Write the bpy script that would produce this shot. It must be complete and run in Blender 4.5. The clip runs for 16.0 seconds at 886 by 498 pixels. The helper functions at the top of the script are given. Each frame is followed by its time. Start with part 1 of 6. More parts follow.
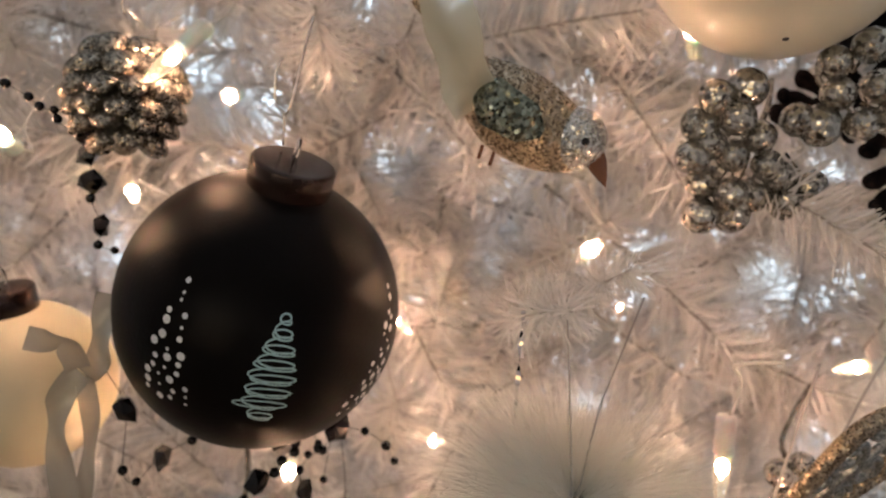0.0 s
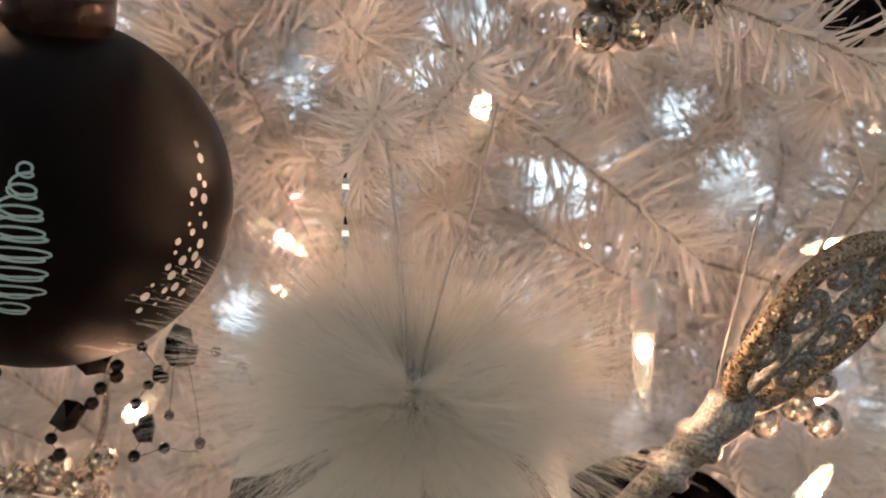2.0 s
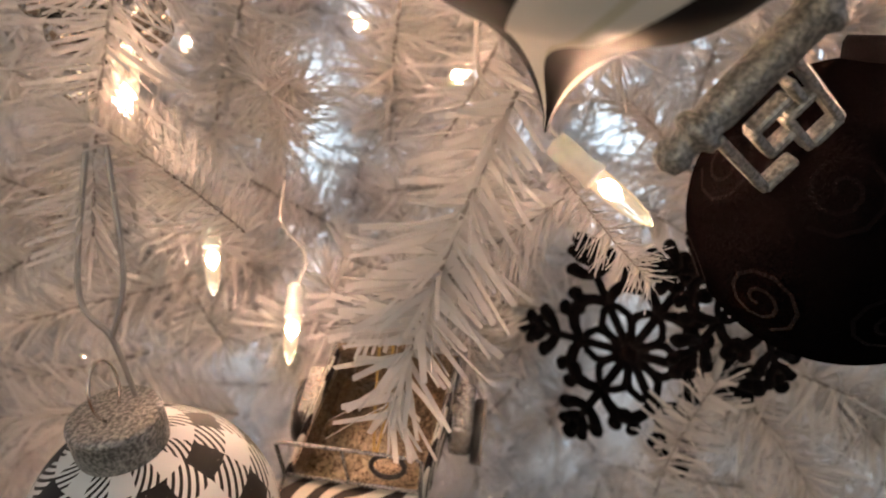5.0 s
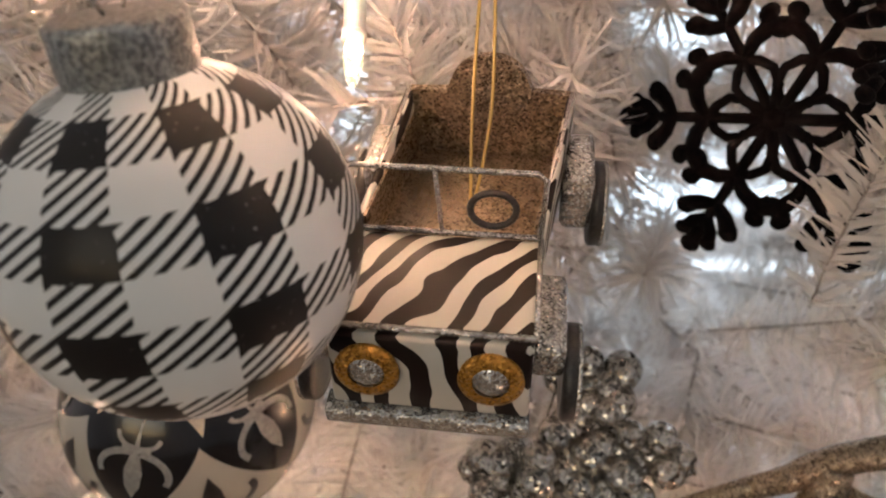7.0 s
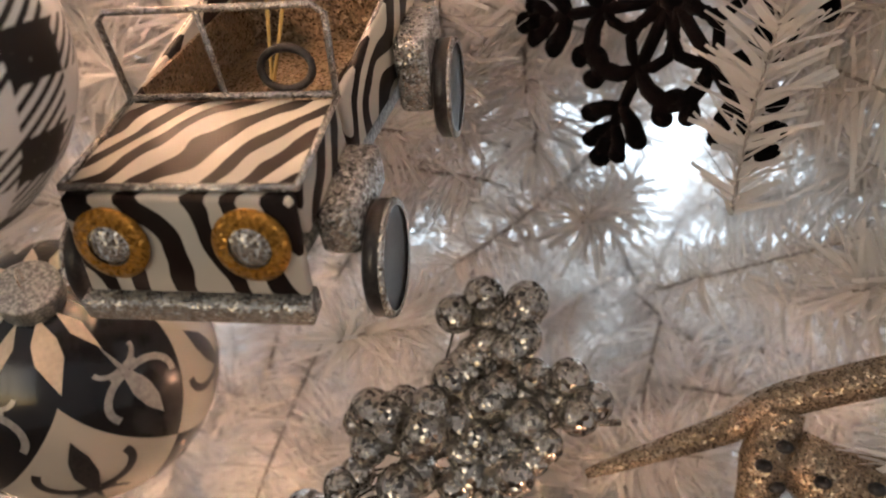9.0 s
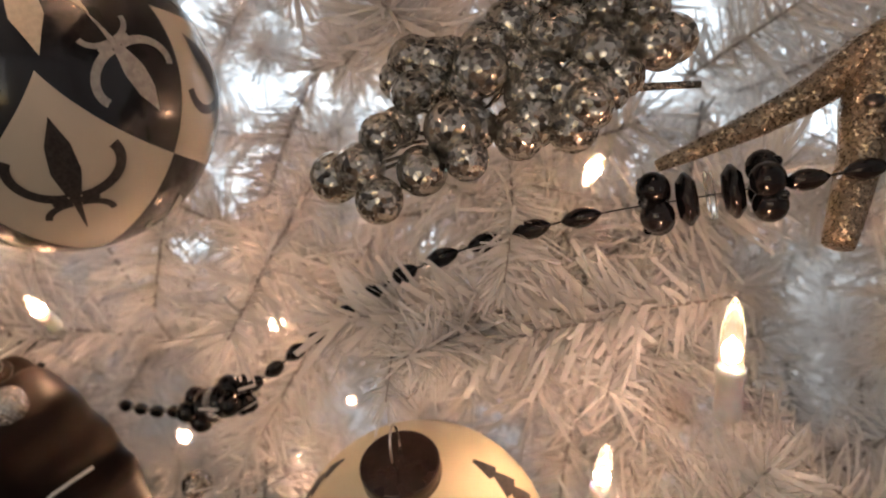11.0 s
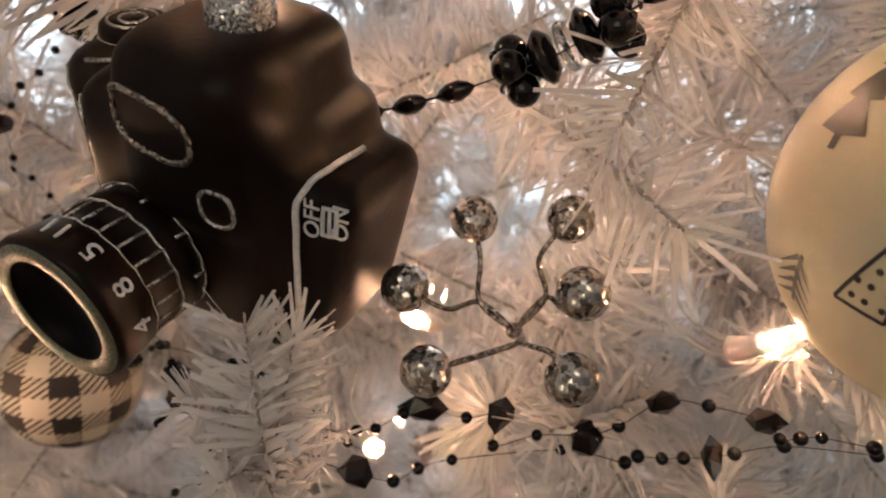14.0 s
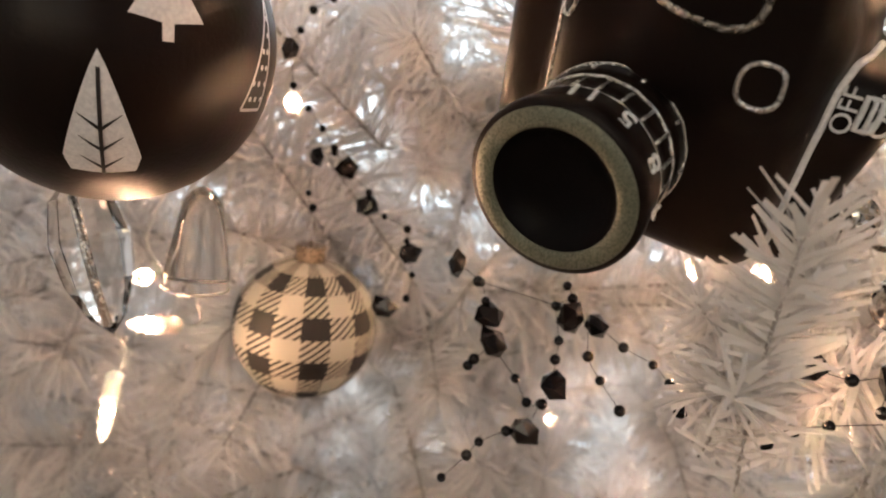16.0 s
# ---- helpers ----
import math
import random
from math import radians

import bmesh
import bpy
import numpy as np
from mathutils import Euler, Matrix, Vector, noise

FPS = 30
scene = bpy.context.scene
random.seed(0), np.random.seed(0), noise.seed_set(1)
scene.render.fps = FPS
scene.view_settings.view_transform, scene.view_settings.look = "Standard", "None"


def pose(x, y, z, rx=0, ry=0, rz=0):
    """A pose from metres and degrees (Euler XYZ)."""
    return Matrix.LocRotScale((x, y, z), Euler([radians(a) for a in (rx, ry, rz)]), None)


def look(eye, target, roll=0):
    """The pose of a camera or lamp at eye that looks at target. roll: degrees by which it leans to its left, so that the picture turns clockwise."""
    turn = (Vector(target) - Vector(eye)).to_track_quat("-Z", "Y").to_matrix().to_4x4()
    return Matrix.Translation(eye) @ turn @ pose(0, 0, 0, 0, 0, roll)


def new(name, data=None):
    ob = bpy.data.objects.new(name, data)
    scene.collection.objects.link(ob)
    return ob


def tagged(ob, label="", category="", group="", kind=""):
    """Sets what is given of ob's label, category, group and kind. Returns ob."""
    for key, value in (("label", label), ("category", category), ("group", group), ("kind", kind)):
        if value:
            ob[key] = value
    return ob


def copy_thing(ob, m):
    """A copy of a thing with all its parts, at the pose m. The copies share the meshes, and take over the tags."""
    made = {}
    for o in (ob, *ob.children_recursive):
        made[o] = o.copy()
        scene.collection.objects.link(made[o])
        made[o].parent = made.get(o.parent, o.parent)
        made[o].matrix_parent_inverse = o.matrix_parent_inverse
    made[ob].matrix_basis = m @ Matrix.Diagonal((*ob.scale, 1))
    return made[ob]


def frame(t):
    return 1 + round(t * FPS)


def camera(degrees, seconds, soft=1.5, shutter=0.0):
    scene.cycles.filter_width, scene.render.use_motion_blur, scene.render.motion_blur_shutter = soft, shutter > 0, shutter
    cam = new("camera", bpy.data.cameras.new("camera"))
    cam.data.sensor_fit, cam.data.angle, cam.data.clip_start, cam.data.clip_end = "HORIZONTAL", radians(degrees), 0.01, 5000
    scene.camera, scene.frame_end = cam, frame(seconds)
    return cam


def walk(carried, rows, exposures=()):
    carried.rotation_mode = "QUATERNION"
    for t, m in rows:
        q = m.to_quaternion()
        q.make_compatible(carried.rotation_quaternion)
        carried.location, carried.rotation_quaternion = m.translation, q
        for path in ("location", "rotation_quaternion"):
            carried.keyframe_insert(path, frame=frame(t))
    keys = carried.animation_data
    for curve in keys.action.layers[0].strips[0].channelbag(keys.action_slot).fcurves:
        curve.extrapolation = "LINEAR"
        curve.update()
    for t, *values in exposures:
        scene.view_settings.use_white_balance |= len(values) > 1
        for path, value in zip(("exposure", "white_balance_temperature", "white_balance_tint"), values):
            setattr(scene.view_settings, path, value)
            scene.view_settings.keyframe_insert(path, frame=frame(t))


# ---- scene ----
from mathutils.bvhtree import BVHTree

cam = camera(62.0, 16.0, soft=1.9)
PATH = [
    (0, (0.036, 0.053, -0.014), (-0.025, 1.975, -0.563), 6.2),
    (0.5, (0.031, 0.064, -0.014), (-0.036, 1.992, -0.541), 4.6),
    (1, (0.078, 0.084, -0.018), (-0.024, 1.997, -0.592), 1.9),
    (1.5, (0.086, 0.09, -0.045), (0.001, 2.013, -0.589), 2.2),
    (2, (0.086, 0.098, -0.068), (-0.006, 2.022, -0.609), 2.0),
    (2.5, (0.086, 0.104, -0.094), (-0.029, 2.025, -0.64), 1.6),
    (3, (0.076, 0.107, -0.119), (-0.038, 2.013, -0.712), 2.0),
    (3.5, (0.079, 0.114, -0.138), (-0.074, 2.009, -0.757), 2.2),
    (4, (0.073, 0.112, -0.164), (-0.108, 1.995, -0.811), 2.7),
    (4.5, (0.07, 0.114, -0.184), (-0.129, 1.992, -0.84), 2.8),
    (5, (0.064, 0.115, -0.2), (-0.152, 1.985, -0.875), 2.6),
    (5.2, (0.063, 0.114, -0.207), (-0.16, 1.983, -0.883), 2.5),
    (7.3, (0.033, 0.148, -0.315), (-0.222, 2.019, -0.973), -0.6),
    (7.5, (0.038, 0.148, -0.318), (-0.224, 2.021, -0.969), -1.1),
    (8, (0.073, 0.156, -0.324), (-0.255, 2.024, -0.961), -1.9),
    (8.2, (0.089, 0.161, -0.326), (-0.311, 2.02, -0.947), -2.8),
    (10.3, (0.068, 0.174, -0.441), (-0.242, 2.1, -0.884), -4.7),
    (10.5, (0.063, 0.173, -0.454), (-0.254, 2.1, -0.886), -4.5),
    (11, (0.055, 0.171, -0.479), (-0.227, 2.108, -0.891), -3.2),
    (11.5, (0.033, 0.176, -0.498), (-0.124, 2.131, -0.889), -1.5),
    (12, (0.019, 0.192, -0.532), (-0.07, 2.159, -0.883), -0.6),
    (12.5, (-0.005, 0.226, -0.557), (-0.027, 2.178, -0.996), -4.1),
    (13, (-0.034, 0.246, -0.576), (-0.086, 2.197, -1.013), -4.1),
    (13.5, (-0.062, 0.253, -0.594), (-0.13, 2.203, -1.032), -3.9),
    (14, (-0.12, 0.247, -0.607), (-0.067, 2.197, -1.049), -1.5),
    (14.5, (-0.149, 0.252, -0.611), (-0.14, 2.213, -1.004), 0.1),
    (15, (-0.184, 0.252, -0.605), (-0.18, 2.218, -0.973), 0.9),
    (15.5, (-0.211, 0.256, -0.615), (-0.224, 2.223, -0.977), 2.2),
    (16, (-0.225, 0.26, -0.641), (-0.252, 2.225, -1.011), 2.8),
]
walk(cam, [(t, look(eye, target, roll)) for t, eye, target, roll in PATH], [(0, -0.08, 6600, 10), (3.5, -0.12, 6500, 10), (5, -0.18, 6450, 10), (8, 0.2, 6450, 10), (10.5, 0.0, 6950, 12), (12.5, -0.38, 6250, 12), (14, -0.02, 6900, 12), (15.5, 0.45, 6900, 12), (16, 0.58, 6850, 10)])
cam.data.dof.use_dof, cam.data.dof.focus_distance, cam.data.dof.aperture_fstop = True, 0.185, 15.0

# ---- light, sky and exposure ----
world = bpy.data.worlds.new("world")
scene.world = world
world.use_nodes = True
wn = world.node_tree
sky = wn.nodes.new("ShaderNodeTexSky")
sky.sky_type, sky.sun_disc = "NISHITA", False
sky.sun_elevation, sky.sun_rotation = radians(20), radians(200)
wn.links.new(sky.outputs[0], wn.nodes["Background"].inputs[0])
wn.nodes["Background"].inputs[1].default_value = 0.1


def area(name, m, sx, sy, power, color):
    lamp = bpy.data.lights.new(name, "AREA")
    lamp.shape, lamp.size, lamp.size_y, lamp.energy, lamp.color = "RECTANGLE", sx, sy, power, color
    ob = new(name, lamp)
    ob.matrix_basis = m
    return ob


# daylight in the window behind the tree; added fill before an assumed south window
area("window_light", look((0.0, 1.93, -0.05), (0.0, 0.0, -0.3)), 2.2, 1.7, 26, (0.80, 0.90, 1.0))
area("room_fill_light", look((-0.9, -2.05, 0.2), (0.0, 0.3, -0.4)), 1.8, 1.4, 1.7, (1.0, 0.88, 0.80))

# ---- materials ----


class Mat:
    """A node material that is built up step by step."""

    def __init__(self, name, color=(0.8, 0.8, 0.8), rough=0.5, metal=0.0):
        self.m = bpy.data.materials.new(name)
        self.m.use_nodes = True
        self.t = self.m.node_tree
        self.b = self.t.nodes["Principled BSDF"]
        self.set("Base Color", (*color, 1))
        self.set("Roughness", rough)
        self.set("Metallic", metal)

    def set(self, key, value):
        self.b.inputs[key].default_value = value
        return self

    def node(self, kind, **values):
        n = self.t.nodes.new(kind)
        for key, value in values.items():
            n.inputs[key].default_value = value
        return n

    def link(self, a, b):
        self.t.links.new(a, b)

    def coords(self):
        return self.node("ShaderNodeTexCoord").outputs["Object"]

    def math(self, op, a, b=0.0, c=0.0):
        n = self.t.nodes.new("ShaderNodeMath")
        n.operation = op
        for k, v in enumerate((a, b, c)):
            if isinstance(v, (int, float)):
                n.inputs[k].default_value = v
            else:
                self.link(v, n.inputs[k])
        return n.outputs[0]

    def mix(self, fac, a, b):
        n = self.t.nodes.new("ShaderNodeMix")
        n.data_type = "RGBA"
        for k, v in ((0, fac), (6, a), (7, b)):
            if isinstance(v, tuple):
                n.inputs[k].default_value = (*v, 1)
            elif isinstance(v, (int, float)):
                n.inputs[k].default_value = v
            else:
                self.link(v, n.inputs[k])
        return n.outputs[2]

    def noise(self, scale, detail=3.0):
        n = self.node("ShaderNodeTexNoise", Scale=scale, Detail=detail)
        self.link(self.coords(), n.inputs["Vector"])
        return n.outputs["Fac"]

    def ramp(self, fac, lo, hi):
        n = self.t.nodes.new("ShaderNodeMapRange")
        self.link(fac, n.inputs[0])
        n.inputs[1].default_value, n.inputs[2].default_value = lo, hi
        return n.outputs[0]

    def bump(self, fac, dist, strength=1.0):
        n = self.node("ShaderNodeBump", Strength=strength, Distance=dist)
        self.link(fac, n.inputs["Height"])
        self.link(n.outputs[0], self.b.inputs["Normal"])
        return self

    def vary(self, scale, a, b, lo=0.35, hi=0.65):
        self.link(self.mix(self.ramp(self.noise(scale), lo, hi), a, b), self.b.inputs["Base Color"])
        return self

    def per_object(self, amount):
        """Lightness that differs a little from object to object."""
        base = self.b.inputs["Base Color"]
        n = self.t.nodes.new("ShaderNodeHueSaturation")
        info = self.t.nodes.new("ShaderNodeObjectInfo")
        self.link(self.math("MULTIPLY_ADD", info.outputs["Random"], amount, 1 - amount / 2), n.inputs["Value"])
        if base.links:
            self.link(base.links[0].from_socket, n.inputs["Color"])
        else:
            n.inputs["Color"].default_value = base.default_value[:]
        self.link(n.outputs[0], base)
        return self

    def glitter(self, scale, tilt, spread=0.0, dark=(0.02, 0.02, 0.02)):
        """Small flakes, each facing its own way."""
        v = self.node("ShaderNodeTexVoronoi", Scale=scale)
        self.link(self.coords(), v.inputs["Vector"])
        sub = self.t.nodes.new("ShaderNodeVectorMath")
        sub.operation = "SUBTRACT"
        self.link(v.outputs["Color"], sub.inputs[0])
        sub.inputs[1].default_value = (0.5, 0.5, 0.5)
        mul = self.t.nodes.new("ShaderNodeVectorMath")
        mul.operation = "MULTIPLY_ADD"
        self.link(sub.outputs[0], mul.inputs[0])
        mul.inputs[1].default_value = (tilt, tilt, tilt)
        self.link(self.t.nodes.new("ShaderNodeNewGeometry").outputs["Normal"], mul.inputs[2])
        nor = self.t.nodes.new("ShaderNodeVectorMath")
        nor.operation = "NORMALIZE"
        self.link(mul.outputs[0], nor.inputs[0])
        self.link(nor.outputs[0], self.b.inputs["Normal"])
        if spread:
            sep = self.t.nodes.new("ShaderNodeSeparateColor")
            self.link(v.outputs["Color"], sep.inputs[0])
            base = self.b.inputs["Base Color"].default_value[:3]
            self.link(self.mix(self.ramp(sep.outputs[1], 0, spread), dark, tuple(base)), self.b.inputs["Base Color"])
        return self


def glass(name, color, rough=0.02):
    return Mat(name, color, rough).set("Transmission Weight", 1.0).set("IOR", 1.45)


# white film needles let a part of the light through
m_needle = Mat("white_needle_film", (0.80, 0.79, 0.78), 0.24)
m_needle.vary(60, (0.84, 0.82, 0.81), (0.72, 0.70, 0.69)).per_object(0.10)
tr = m_needle.node("ShaderNodeBsdfTranslucent", Color=(0.86, 0.83, 0.80, 1))
mx = m_needle.node("ShaderNodeMixShader", Fac=0.36)
m_needle.link(m_needle.b.outputs[0], mx.inputs[1])
m_needle.link(tr.outputs[0], mx.inputs[2])
m_needle.link(mx.outputs[0], m_needle.t.nodes["Material Output"].inputs["Surface"])
m_stem = Mat("white_branch_wire", (0.62, 0.60, 0.58), 0.6).vary(300, (0.74, 0.72, 0.70), (0.40, 0.37, 0.35), 0.25, 0.36)
m_trunk = Mat("white_painted_pole", (0.75, 0.74, 0.73), 0.5).vary(40, (0.78, 0.77, 0.76), (0.6, 0.59, 0.58))
m_wall = Mat("pale_wall_paint", (0.62, 0.58, 0.56), 0.9)
m_wall.vary(3, (0.64, 0.60, 0.58), (0.58, 0.54, 0.52)).bump(m_wall.noise(220), 0.0006)
m_ceil = Mat("white_ceiling_paint", (0.8, 0.8, 0.79), 0.95)
m_ceil.vary(4, (0.8, 0.8, 0.79), (0.74, 0.74, 0.73)).bump(m_ceil.noise(160), 0.001)
m_floor = Mat("brown_floor_boards", (0.22, 0.14, 0.09), 0.45).vary(6, (0.26, 0.17, 0.11), (0.18, 0.11, 0.07)).per_object(0.3)
m_frame = Mat("white_window_paint", (0.8, 0.8, 0.8), 0.4).vary(20, (0.82, 0.82, 0.82), (0.76, 0.76, 0.76))
m_pane = glass("window_glass", (0.97, 0.99, 1.0), 0.0)
m_sky = Mat("bright_overcast_outside", (0.0, 0.0, 0.0), 1.0)
m_sky.set("Emission Color", (0.74, 0.87, 1.0, 1)).set("Emission Strength", 2.2)
m_glow = Mat("warm_lamp_glow", (1.0, 0.8, 0.5), 0.5)
m_glow.set("Emission Color", (1.0, 0.57, 0.36, 1)).set("Emission Strength", 1230.0)
m_bulb = glass("clear_lamp_glass", (1.0, 0.97, 0.90), 0.03).set("Emission Color", (1.0, 0.74, 0.46, 1)).set("Emission Strength", 0.25)
m_socket = Mat("milky_plastic_socket", (0.75, 0.74, 0.70), 0.35).set("Subsurface Weight", 0.2).vary(200, (0.78, 0.77, 0.73), (0.66, 0.64, 0.6))
m_wire = Mat("clear_white_flex", (0.7, 0.68, 0.64), 0.35)
m_hook = Mat("silver_hook_wire", (0.75, 0.72, 0.68), 0.25, 1.0)
m_matt_black = Mat("matt_black_glass", (0.0035, 0.0026, 0.0026), 0.42)
m_matt_black.set("Specular IOR Level", 0.07).bump(m_matt_black.noise(900), 0.00008)
m_brown_black = Mat("matt_brown_black_glass", (0.030, 0.020, 0.017), 0.38)
m_brown_black.set("Specular IOR Level", 0.13).vary(25, (0.012, 0.006, 0.004), (0.005, 0.003, 0.0026)).bump(m_brown_black.noise(700), 0.00008)
m_cap_black = Mat("bronze_black_cap_metal", (0.045, 0.028, 0.024), 0.22, 0.6).vary(200, (0.05, 0.03, 0.026), (0.03, 0.02, 0.018))
m_ice_paint = Mat("ice_blue_glitter_paint", (0.42, 0.62, 0.66), 0.35, 0.1).glitter(2500, 0.5)
m_white_paint = Mat("white_enamel_paint", (0.78, 0.79, 0.80), 0.4).vary(900, (0.8, 0.81, 0.82), (0.66, 0.67, 0.69))
m_grey_paint = Mat("silver_grey_paint", (0.36, 0.36, 0.34), 0.35, 0.3).vary(500, (0.40, 0.40, 0.38), (0.28, 0.28, 0.27))
m_ivory = Mat("ivory_enamel_paint", (0.56, 0.50, 0.40), 0.35).vary(500, (0.58, 0.52, 0.42), (0.48, 0.43, 0.34))
m_black_paint = Mat("black_enamel_paint", (0.012, 0.011, 0.012), 0.35).vary(800, (0.010, 0.010, 0.011), (0.03, 0.028, 0.028))
m_cream = Mat("matt_cream_glass", (0.60, 0.53, 0.36), 0.45)
m_cream.vary(30, (0.62, 0.55, 0.38), (0.56, 0.49, 0.33)).bump(m_cream.noise(800), 0.00006)
m_pearl = Mat("pearl_cream_glass", (0.80, 0.76, 0.62), 0.28, 0.15).set("Coat Weight", 0.3).vary(40, (0.82, 0.78, 0.64), (0.76, 0.72, 0.58))
m_silver = Mat("tarnished_silver_metal", (0.46, 0.47, 0.46), 0.32, 0.75)
m_silver.vary(900, (0.46, 0.47, 0.46), (0.18, 0.19, 0.19), 0.36, 0.62).bump(m_silver.noise(900), 0.0005)
m_silver_glit = Mat("silver_glitter", (0.70, 0.69, 0.66), 0.25, 0.8).glitter(1500, 0.9, 0.5, (0.26, 0.25, 0.24))
m_berry = Mat("silver_flaked_berry", (0.60, 0.57, 0.52), 0.2, 0.9).glitter(620, 0.75, 0.55, (0.09, 0.085, 0.08))
m_gold_glit = Mat("champagne_gold_glitter", (0.50, 0.40, 0.29), 0.28, 0.9).glitter(1500, 1.0, 0.7, (0.11, 0.08, 0.055))
m_dark_glit = Mat("antique_silver_glitter", (0.44, 0.40, 0.34), 0.25, 0.9).glitter(1300, 1.0, 0.7, (0.05, 0.045, 0.04))
m_bead = Mat("black_glossy_bead", (0.004, 0.0035, 0.004), 0.16).set("Specular IOR Level", 0.3).per_object(0.5)
m_clear = glass("clear_crystal", (0.96, 0.95, 0.93), 0.02)
m_thread = Mat("black_nylon_thread", (0.02, 0.018, 0.018), 0.4)
m_gold_thread = Mat("gold_twist_thread", (0.62, 0.44, 0.16), 0.35, 0.8)
m_silver_thread = Mat("silver_twist_thread", (0.45, 0.44, 0.43), 0.35, 0.7)
m_velvet = Mat("black_velvet", (0.0035, 0.003, 0.0035), 0.9).set("Specular IOR Level", 0.0).set("Sheen Weight", 0.04)
m_velvet.bump(m_velvet.noise(1200), 0.0004)
m_ring = Mat("grey_green_fine_glitter", (0.17, 0.18, 0.13), 0.4, 0.3).glitter(3200, 0.5, 0.6, (0.08, 0.085, 0.06))
m_sequin = Mat("green_grey_sequin", (0.34, 0.37, 0.30), 0.22, 0.9).glitter(900, 1.1, 0.7, (0.03, 0.035, 0.025))
m_black_glit = Mat("black_glitter_flock", (0.0016, 0.0013, 0.0014), 0.6, 0.0).glitter(1800, 0.3)
m_black_glit.set("Specular IOR Level", 0.0)
m_fur = Mat("white_marabou_down", (0.90, 0.88, 0.83), 0.7)
trf = m_fur.node("ShaderNodeBsdfTranslucent", Color=(0.93, 0.91, 0.86, 1))
mxf = m_fur.node("ShaderNodeMixShader", Fac=0.62)
m_fur.link(m_fur.b.outputs[0], mxf.inputs[1])
m_fur.link(trf.outputs[0], mxf.inputs[2])
m_fur.link(mxf.outputs[0], m_fur.t.nodes["Material Output"].inputs["Surface"])
m_ribbon = Mat("sheer_silver_ribbon", (0.34, 0.32, 0.28), 0.35, 0.3).set("Alpha", 0.8)
m_ribbon.bump(m_ribbon.noise(150), 0.0004)
m_satin = Mat("sheer_cream_organza", (0.62, 0.60, 0.48), 0.4).set("Alpha", 0.72)
m_satin.bump(m_satin.noise(90), 0.0006)
m_beak = Mat("copper_brown_beak", (0.16, 0.07, 0.04), 0.25)
m_amber = Mat("amber_glitter", (0.55, 0.28, 0.05), 0.3, 0.6).glitter(1600, 0.9, 0.5, (0.2, 0.09, 0.01))


def lonlat(mat):
    """Longitude in turns and latitude in turns of a ball round its own z axis."""
    sep = mat.t.nodes.new("ShaderNodeSeparateXYZ")
    mat.link(mat.coords(), sep.inputs[0])
    x, y, z = sep.outputs
    lon = mat.math("DIVIDE", mat.math("ARCTAN2", y, x), 2 * math.pi)
    flat = mat.math("SQRT", mat.math("ADD", mat.math("MULTIPLY", x, x), mat.math("MULTIPLY", y, y)))
    lat = mat.math("DIVIDE", mat.math("ARCTAN2", z, flat), 2 * math.pi)
    return lon, lat


def plaid_material(name, around, rows, shift, white, rough):
    """Buffalo check: dark squares, hatched half tones, pale squares."""
    mat = Mat(name, white, rough)
    lon, lat = lonlat(mat)
    wob = mat.math("MULTIPLY", mat.math("SUBTRACT", mat.noise(160, 2), 0.5), 0.06)
    u = mat.math("ADD", mat.math("MULTIPLY_ADD", lon, around, shift[0]), wob)
    v = mat.math("ADD", mat.math("MULTIPLY_ADD", lat, rows, shift[1]), wob)
    a = mat.math("LESS_THAN", mat.math("FRACT", mat.math("ADD", u, 50.0)), 0.5)
    b = mat.math("LESS_THAN", mat.math("FRACT", mat.math("ADD", v, 50.0)), 0.5)
    hatch = mat.math("LESS_THAN", mat.math("FRACT", mat.math("MULTIPLY", mat.math("ADD", mat.math("SUBTRACT", u, v), 50.0), 6.0)), 0.46)
    both = mat.math("MULTIPLY", a, b)
    one = mat.math("ABSOLUTE", mat.math("SUBTRACT", a, b))
    ink = mat.math("MAXIMUM", both, mat.math("MULTIPLY", one, hatch))
    ink = mat.math("MULTIPLY", ink, mat.ramp(mat.noise(1500, 2), 0.16, 0.28))
    mat.link(mat.mix(ink, white, (0.005, 0.0045, 0.005)), mat.b.inputs["Base Color"])
    mat.link(mat.math("MULTIPLY_ADD", ink, 0.25, rough), mat.b.inputs["Roughness"])
    mat.set("Coat Weight", 0.08).set("Coat Roughness", 0.08).set("Specular IOR Level", 0.3)
    return mat


m_plaid = plaid_material("black_white_check_glass", 8, 12.5, (0.21, 0.42), (0.74, 0.77, 0.78), 0.25)
m_plaid_small = plaid_material("black_cream_check_glass", 8, 10.6, (-0.188, -0.265), (0.36, 0.34, 0.29), 0.35)

m_harlequin = Mat("black_ivory_harlequin_glass", (0.01, 0.01, 0.012), 0.2).set("Coat Weight", 0.3)
hl, ht = lonlat(m_harlequin)
hu = m_harlequin.math("SUBTRACT", m_harlequin.math("FRACT", m_harlequin.math("MULTIPLY_ADD", hl, 5.0, 50.5)), 0.5)
hv = m_harlequin.math("DIVIDE", m_harlequin.math("MULTIPLY_ADD", ht, 360.0, -4.0), 42.0)
hc = m_harlequin.math("LESS_THAN", m_harlequin.math("ADD", m_harlequin.math("MULTIPLY", m_harlequin.math("ABSOLUTE", hu), 2.0), m_harlequin.math("ABSOLUTE", hv)), 1.0)
m_harlequin.link(m_harlequin.mix(hc, (0.007, 0.007, 0.009), (0.46, 0.43, 0.37)), m_harlequin.b.inputs["Base Color"])

